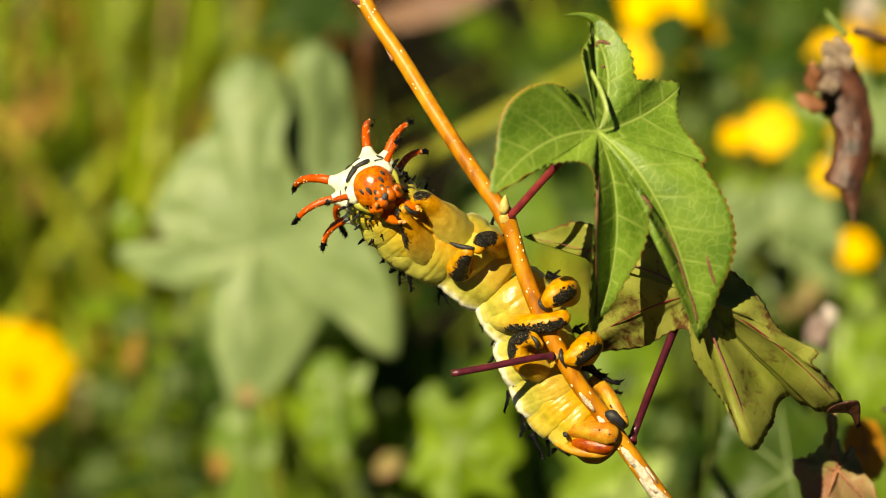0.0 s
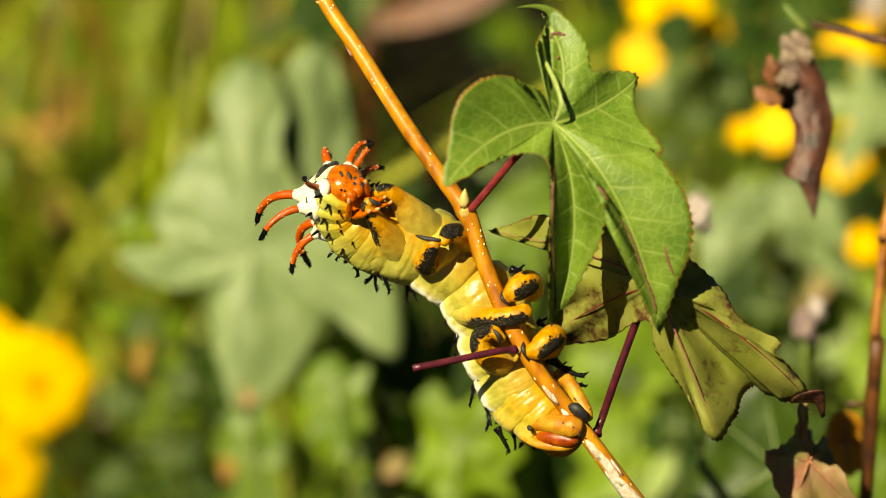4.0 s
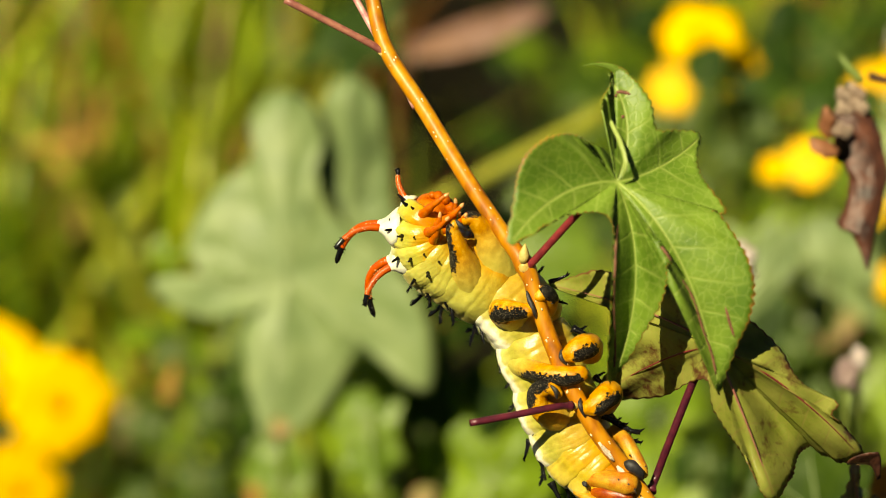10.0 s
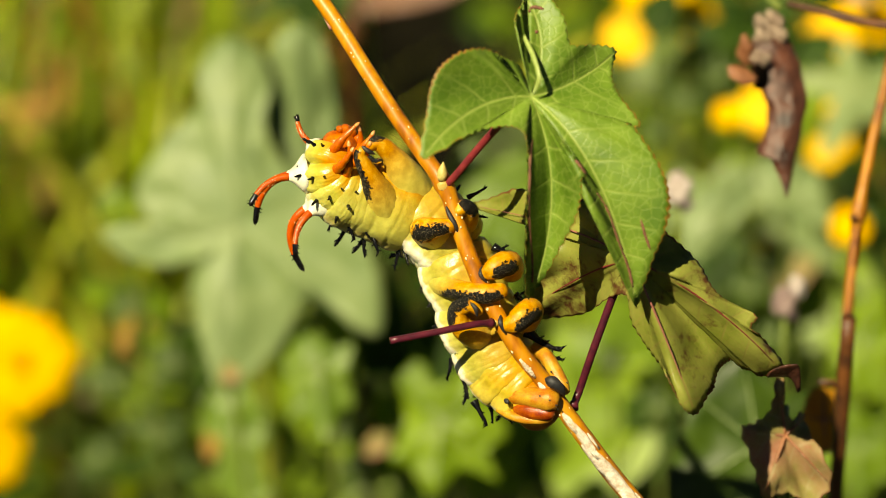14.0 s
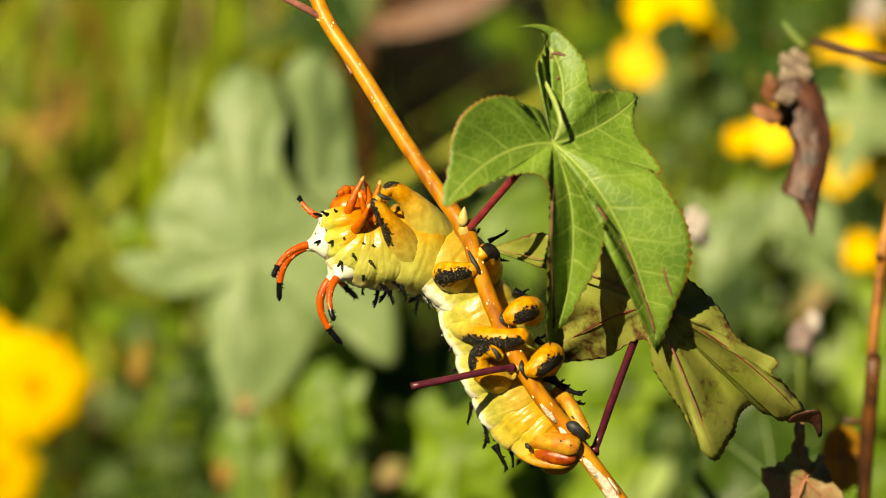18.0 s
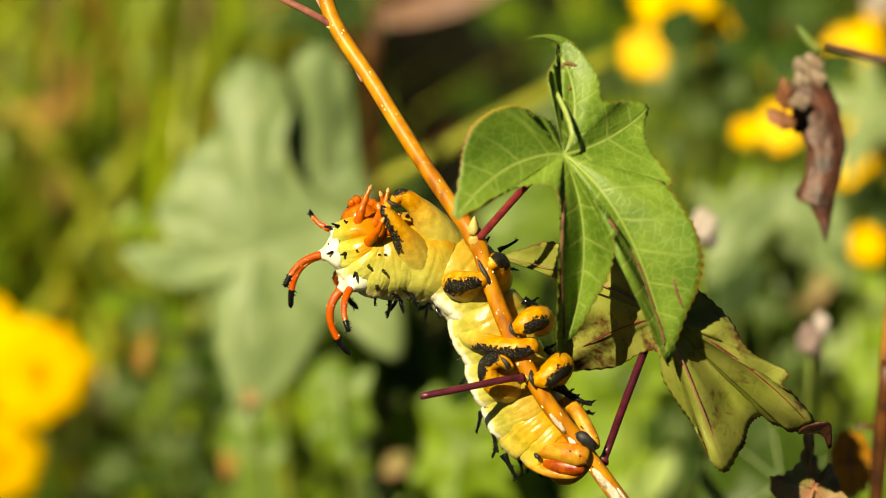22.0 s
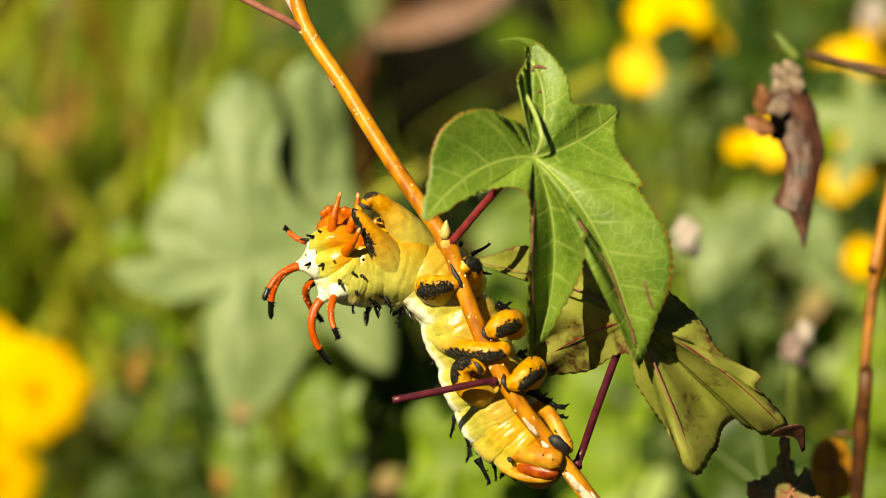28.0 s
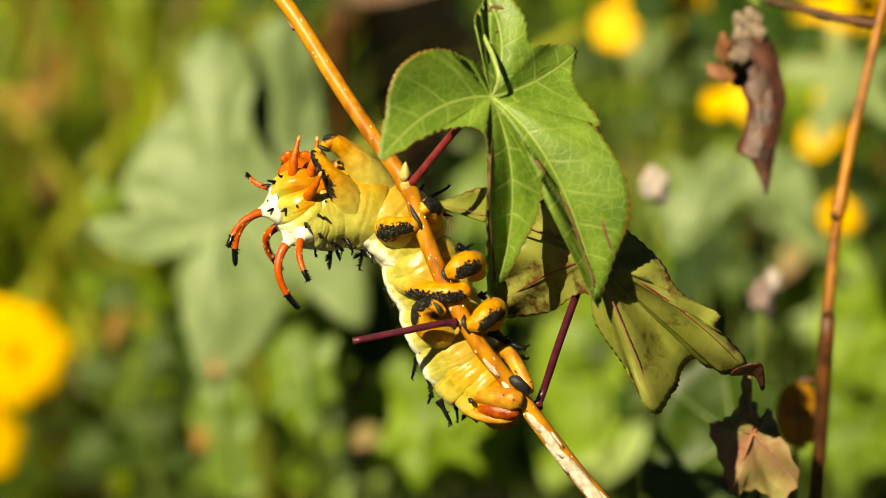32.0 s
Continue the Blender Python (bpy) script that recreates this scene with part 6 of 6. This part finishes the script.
LIME = "lime green broad leaf of a meadow weed"
DUSK = "dark green broad leaf of a meadow weed"
for a, b, c, w, m, lab in (
        ((-0.0705, 1.3368, 0.6175), (-0.065, 1.3151, 0.5947), (-0.0722, 1.304, 0.5471), 0.027, LEAF_WILD, LIME),
        ((-0.0662, 1.3803, 0.4741), (-0.0446, 1.3879, 0.4904), (-0.0086, 1.3909, 0.4969), 0.022, LEAF_WILD, LIME),
        ((0.0962, 1.343, 0.5126), (0.1032, 1.3578, 0.5442), (0.0793, 1.3873, 0.5838), 0.026, LEAF_WILD, LIME),
        ((0.1425, 1.4107, 0.5393), (0.1209, 1.4198, 0.5589), (0.1065, 1.432, 0.585), 0.022, LEAF_WILD, LIME),
        ((0.0729, 1.294, 0.5257), (0.1066, 1.2969, 0.5318), (0.137, 1.3083, 0.5563), 0.020, LEAF_WILD, LIME),
        ((0.2967, 1.528, 0.5542), (0.2661, 1.5215, 0.5403), (0.2432, 1.5053, 0.5057), 0.032, LEAF_WILD, LIME),
        ((0.3212, 1.5529, 0.4894), (0.3094, 1.533, 0.4466), (0.3054, 1.513, 0.4038), 0.030, LEAF_WILD, LIME),
        # dark leaves set where gaps lie in shade, the shade being in their colour
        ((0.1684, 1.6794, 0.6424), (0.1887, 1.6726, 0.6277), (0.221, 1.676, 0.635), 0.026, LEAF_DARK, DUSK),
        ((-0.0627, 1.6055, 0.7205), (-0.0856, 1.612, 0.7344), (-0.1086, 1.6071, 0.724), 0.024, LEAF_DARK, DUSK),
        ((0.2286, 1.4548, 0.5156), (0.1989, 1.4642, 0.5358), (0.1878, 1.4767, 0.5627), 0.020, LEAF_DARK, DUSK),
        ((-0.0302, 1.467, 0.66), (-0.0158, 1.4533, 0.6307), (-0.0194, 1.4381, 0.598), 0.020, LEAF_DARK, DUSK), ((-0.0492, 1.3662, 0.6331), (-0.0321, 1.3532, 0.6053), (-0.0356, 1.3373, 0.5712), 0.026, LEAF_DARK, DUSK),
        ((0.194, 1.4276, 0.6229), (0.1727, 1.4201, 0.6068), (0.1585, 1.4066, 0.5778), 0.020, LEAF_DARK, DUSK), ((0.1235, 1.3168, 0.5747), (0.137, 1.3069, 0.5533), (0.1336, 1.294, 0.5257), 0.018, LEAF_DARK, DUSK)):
    simple_leaf(a, b, c, w, m, lab)
# stands in the sun; the worn leaf's shade is put into its dark green
broad_leaf((1370, 850), 1.05, [(1250, 752), (1322, 700), (1352, 690), (1400, 740), (1470, 760), (1520, 772), (1508, 812), (1468, 842), (1440, 900), (1400, 990), (1300, 1010), (1220, 960), (1215, 880), (1240, 810)],
           [(1252, 756, 0.05), (1345, 696, 0.05), (1512, 780, 0.15), (1400, 985, -0.1), (1220, 950, 0.1)], LEAF_DEEP, "dark green leaf under the worn leaf", 0.12, 0.006, "dying leaves")
broad_leaf((1425, 846), 0.85, [(1405, 742), (1420, 748), (1418, 790), (1440, 820), (1462, 808), (1474, 850), (1506, 930), (1470, 966), (1430, 948), (1392, 960), (1372, 910), (1352, 840), (1372, 826), (1398, 800)],
           [(1411, 745, 0.0), (1500, 930, -0.2), (1385, 950, -0.1), (1356, 842, 0.1), (1462, 812, 0.1)], LEAF_RUST, "pinkish rust dying leaf under the worn leaf", 0.2, 0.022, "dying leaves", DEAD_ORANGE)
broad_leaf((1490, 812), 0.96, [(1484, 752), (1516, 764), (1530, 800), (1526, 850), (1494, 872), (1462, 852), (1452, 806), (1462, 768)], [(1490, 756, 0.1), (1526, 806, 0.1), (1494, 868, 0.0), (1456, 806, 0.0)], LEAF_BROWN, "orange brown withered leaf behind the thin stem", 0.1, 0.006, "dying leaves", DEAD_ORANGE)


def weed_leaves():
    """Broad leaves of the weeds that stand thickest low in the meadow."""
    rng = random.Random(23)
    for n in range(46):
        x0, x1, y0, y1 = ((340, 1010, 640, 930), (1120, 1600, 330, 900), (980, 1420, -20, 200), (340, 800, 600, 930), (700, 1100, 700, 930))[n % 5]
        x, y, d = rng.uniform(x0, x1), rng.uniform(y0, y1), rng.uniform(1.52, 1.85)
        a, ln = rng.uniform(-1.3, 1.3), rng.uniform(70, 150)
        dx, dy = math.sin(a) * ln, -math.cos(a) * ln
        mat, lab = ((LEAF_WILD, LIME), (LEAF_DARK, DUSK), (LEAF_WILD, LIME), (LEAF_WILD, LIME), (LEAF_DARK, DUSK))[1 if n % 5 == 2 else rng.randrange(5)]
        simple_leaf(spot(x, y, d), spot(x + dx * 0.5 + rng.uniform(-15, 15), y + dy * 0.5, d - 0.01), spot(x + dx, y + dy, d + rng.uniform(-0.01, 0.03)), rng.uniform(0.010, 0.021), mat, lab, (rng.uniform(-0.6, 0.3), -0.65, rng.uniform(0.4, 0.9)))


weed_leaves()
for a, b, c, w in (((-0.4018, 2.0826, 0.4422), (-0.3664, 2.0875, 0.4528), (-0.3335, 2.086, 0.4495), 0.0055), ((-0.3681, 2.0255, 0.438), (-0.3459, 2.0349, 0.4581), (-0.3335, 2.0464, 0.4828), 0.0045), ((-0.3393, 2.1263, 0.4175), (-0.3342, 2.1394, 0.4457), (-0.3362, 2.1569, 0.4832), 0.005),
                   ((-0.2282, 1.6788, 0.4045), (-0.2231, 1.6879, 0.4238), (-0.2132, 1.6951, 0.4393), 0.004), ((0.2419, 1.7167, 0.4858), (0.2632, 1.7204, 0.4935), (0.2803, 1.7186, 0.4897), 0.006)):
    simple_leaf(a, b, c, w, LEAF_DRY, "rusty brown dry blade in the grass", group="dying leaves")
simple_leaf((-0.0372, 1.2578, 0.5663), (-0.0305, 1.2559, 0.5742), (-0.0225, 1.2622, 0.5758), 0.007, LEAF_RUST, "small pinkish dying leaf", group="dying leaves")
simple_leaf(spot(236, 672, 1.55), spot(240, 640, 1.55), spot(256, 604, 1.56), 0.0042, LEAF_DRY, "rusty brown dry leaf among the weeds", group="dying leaves")
simple_leaf(spot(418, 722, 1.33), spot(432, 708, 1.325), spot(446, 700, 1.33), 0.0062, LEAF_RUST, "small reddish dying leaf", group="dying leaves")
simple_leaf(spot(392, 860, 1.50), spot(398, 830, 1.50), spot(396, 790, 1.51), 0.0055, LEAF_DRY, "narrow brown dry leaf among the weeds", group="dying leaves")
simple_leaf((0.2244, 1.4857, 0.5582), (0.236, 1.4838, 0.5778), (0.2561, 1.4975, 0.5836), 0.013, LEAF_RUST, "orange brown dying leaf among the weeds", group="dying leaves")
simple_leaf((-0.048, 1.6228, 0.7102), (0.0023, 1.6091, 0.7281), (0.0482, 1.6168, 0.7448), 0.014, LEAF_WITHERED, "brownish pink withered leaf", group="dying leaves")


def stray_stem(pts, r, mat, label):
    org = Vector(pts[-1])
    st = thing("stalk", org, label, "stalk", "stray stalks")
    bm = bmesh.new()
    ps = spline([Vector(p) - org for p in pts] + [Vector((0.02, 0.05, -org.z))], 30)
    tube(bm, ps, [r] * 31, 8, 0.08)
    part("stem", bm, mat, st)
    for k in (4, 13, 21):
        bm = bmesh.new()
        blob(bm, ps[k], (r * 1.25, r * 1.25, r * 1.1), None, 10, 0.1)
        part("node", bm, mat, st)


stray_stem(((0.1065, 1.5004, 0.7318), (0.0519, 1.4689, 0.7115), (-0.0049, 1.4466, 0.6874), (-0.0646, 1.4229, 0.6601), (-0.1067, 1.4095, 0.6315)), 0.0052, STEM_LIME, "thick yellow green stalk bent across the weeds")
stray_stem(((-0.0435, 1.4181, 0.7917), (-0.0445, 1.401, 0.755), (-0.0459, 1.3853, 0.7214)), 0.0030, STEM_DARK, "upright dark brown stalk")
stray_stem(((-0.2834, 1.8535, 0.3059), (-0.282, 1.8336, 0.2631), (-0.2805, 1.8156, 0.2246)), 0.0070, STEM_STRAW, "pale straw coloured stalk")


def seed_head(place, size, label, tuft=None):
    fl = thing("seed_head", place, label, "seed head", "seed heads")
    for k in range(7):
        a = k * 2.4
        bm = bmesh.new()
        blob(bm, (math.cos(a) * size * 0.4, math.sin(a) * size * 0.3, (k - 3) * size * 0.22), (size * 0.5, size * 0.45, size * 0.5), None, 8, 0.4)
        part("tuft", bm, tuft or FLUFF, fl)
    bm = bmesh.new()
    tube(bm, spline([Vector((0, 0, 0)), Vector((0.01, 0.03, -0.2)), Vector((0.01, 0.05, -Vector(place).z))], 10), [0.0012] * 11, 6)
    part("stem", bm, STEM_GREEN, fl)


seed_head((0.1068, 0.9646, 0.8605), 0.0075, "small whitish seed head on a stalk")
seed_head((0.1516, 0.9455, 0.8170), 0.0066, "greyish pink withered seed head", WITHERED)
seed_head((0.1568, 0.9505, 0.8225), 0.0046, "pale pink two-pronged seed head")
seed_head((0.291, 1.6088, 0.7274), 0.012, "pale pinkish seed head")


def weeds():
    """Weeds that fill the meadow: each a stem with its own leaves."""
    rng = random.Random(11)
    protos = []
    for k in range(5):
        w = thing("weed", (0, -30, 0), "leafy green meadow weed with broad pointed leaves", "plant", "meadow weeds")
        h = 0.5
        bm = bmesh.new()
        tube(bm, spline([Vector((0, 0, 0)), Vector((0.02, 0, h * 0.5)), Vector((0, 0.02, h))], 12), [0.003 - 0.0001 * i for i in range(13)], 6)
        part("stem", bm, STEM_GREEN, w)
        for j in range(13):
            z = h * (0.35 + 0.65 * j / 12)
            a = j * 2.4 + k
            L = rng.uniform(0.05, 0.09)
            bm = bmesh.new()
            lay = bm.loops.layers.uv.new("UVMap")
            d = Vector((math.cos(a), math.sin(a), 0))
            lobe(bm, lay, Vector((0.01, 0.01, z)), Vector((0.01, 0.01, z)) + d * L * 0.5 + Vector((0, 0, 0.02)), Vector((0.01, 0.01, z)) + d * L + Vector((0, 0, rng.uniform(-0.03, 0.02))), (0, 0, 1), L * 0.24, 0.2, 9, 2, 0, 0.0, 0.08, 0.0, 0.3)
            part("leaf", bm, LEAF_WILD if (j + k) % 2 else LEAF_DARK, w)
        protos.append(w)
    for k in range(4):
        w = thing("sapling", (0, -30, 0), "young sweetgum shoot with star-shaped green leaves", "plant", "sweetgum shoots")
        h = 0.5
        bm = bmesh.new()
        tube(bm, spline([Vector((0, 0, 0)), Vector((0.02, 0, h * 0.5)), Vector((0, 0.02, h))], 12), [0.003 - 0.0001 * i for i in range(13)], 6)
        part("stem", bm, STEM_GREEN, w)
        for j in range(6):
            z = h * (0.55 + 0.45 * j / 5)
            a = j * 2.4 + k * 1.3
            d = Vector((math.cos(a), math.sin(a), 0.1))
            o = Vector((0.01, 0.01, z)) + d * rng.uniform(0.03, 0.06)
            L = rng.uniform(0.05, 0.075)
            up = Vector((rng.uniform(-0.4, 0.2), -0.45, 0.8)).normalized()
            f = (d - up * d.dot(up)).normalized()
            g = up.cross(f)
            bm = bmesh.new()
            lay = bm.loops.layers.uv.new("UVMap")
            for an, ll in ((0, 1.0), (0.95, 0.85), (-0.95, 0.85), (1.95, 0.6), (-1.95, 0.6)):
                e = f * math.cos(an) + g * math.sin(an)
                lobe(bm, lay, o, o + e * L * ll * 0.5 + up * 0.004, o + e * L * ll - up * 0.012, up, L * 0.21, 0.15, 9, 2, 0, 0.0, 0.08, 0.0, 0.6)
            part("leaf", bm, (LEAF_WILD, LEAF_DARK, LEAF_PALE, LEAF_DARK)[(j + k) % 4], w)
            bm = bmesh.new()
            tube(bm, [Vector((0.01, 0.01, z - 0.02)), o], [0.0014, 0.001], 5)
            part("petiole", bm, STEM_GREEN, w)
        protos.append(w)
    for n in range(96):
        y = rng.uniform(1.62, 3.3)
        x = rng.uniform(-0.04, 0.24) * y if n % 4 else rng.uniform(-0.26, 0.1) * y
        top = 1.3 - y * math.tan(radians(25)) + rng.uniform(-0.26, 0.12) * y * 0.5
        if -0.05 < x / y < 0.025 and y > 1.9:
            continue
        z = max(-0.3, top - 0.5)
        copy_thing(protos[n % 9], pose(x, y, min(0.0, z), rng.uniform(-10, 10), rng.uniform(-10, 10), rng.uniform(0, 360)))
    for k, w in enumerate(protos):
        w.matrix_basis = pose(0.2 + 0.05 * k, 2.1 + 0.1 * k, -0.2)


weeds()


# ---- what moves ----
def motions():
    acts = [(t, ring_poses(p, q, s)) for t, p, q, s in ACTS]
    for i, ob in enumerate(BODY):
        walk(ob, [(t, ms[i]) for t, ms in acts])
    # the third pair of prolegs lets go of the twig until seven seconds: turned by degrees about its root
    rest = ring_poses(POSE_D, POSE_D, 0)[6].inverted()
    axis = rest.to_3x3() @ Vector((0, -1, 0))
    for leg, root, free, shift in ((PROLEGS[4], (800, 492, 50), 48, (14, 30)), (PROLEGS[5], (840, 480, 60), 26, (8, 26))):
        at = Matrix.Translation(rest @ ref(*root))
        slide = rest.to_3x3() @ Vector((shift[0] * PX, 0, shift[1] * PX))
        walk(leg, [(t, Matrix.Translation(slide * k) @ at @ Matrix.Rotation(radians(free * k), 4, axis) @ at.inverted()) for t, k in ((0.0, 1.0), (6.0, 1.0), (6.4, 0.8), (7.0, 0.0), (32.0, 0.0))])
    sway = [
        (0, (0.0057, 0.0007, 0.0015)),
        (0.5, (0.0047, 0.0004, 0.001)),
        (1, (0.004, 0.0007, 0.0015)),
        (1.5, (0.0021, 0.0001, 0.0002)),
        (2, (0.0006, 0.0001, 0.0002)),
        (2.5, (0.0004, 0.0001, 0.0002)),
        (4.5, (-0.0008, 0.0002, 0.0004)),
        (5, (-0.0047, 0.0002, 0.0004)),
        (5.5, (-0.0038, 0.0002, 0.0004)),
        (6, (-0.0006, 0.0001, 0.0002)),
        (6.5, (-0.0036, 0.0001, 0.0002)),
        (7, (-0.0032, 0.0008, 0.0017)),
        (7.5, (-0.0008, 0.001, 0.0021)),
        (8, (-0.0036, 0.001, 0.0021)),
        (8.5, (-0.0034, -0.0004, -0.0008)),
        (9, (-0.0004, 0.0003, 0.0006)),
        (9.5, (0.0002, 0.0006, 0.0013)),
        (10.5, (0.0013, 0.0006, 0.0013)),
        (12, (0.0006, 0.0005, 0.0011)),
        (13, (-0.0008, 0.0002, 0.0004)),
        (14, (-0.0023, -0.0001, -0.0002)),
        (14.5, (-0.0013, -0.0002, -0.0004)),
        (17, (-0.0004, -0.0002, -0.0004)),
        (18, (0, 0, 0)),
        (19.5, (0.0019, 0.0003, 0.0006)),
        (21, (0.0025, 0.0003, 0.0006)),
        (22, (0.0015, 0, 0)),
        (24, (-0.0002, -0.0004, -0.001)),
        (25.5, (0.0011, -0.0004, -0.001)),
        (28, (0.0015, -0.0001, -0.0002)),
        (30, (0.0019, -0.0003, -0.0006)),
        (32, (0.0008, -0.0005, -0.0011)),
    ]
    for ob in (SAPLING, DEAD_LEAF):
        rest = Matrix.Translation(ob.location)
        walk(ob, [(t, Matrix.Translation(v) @ rest) for t, v in sway])


motions()
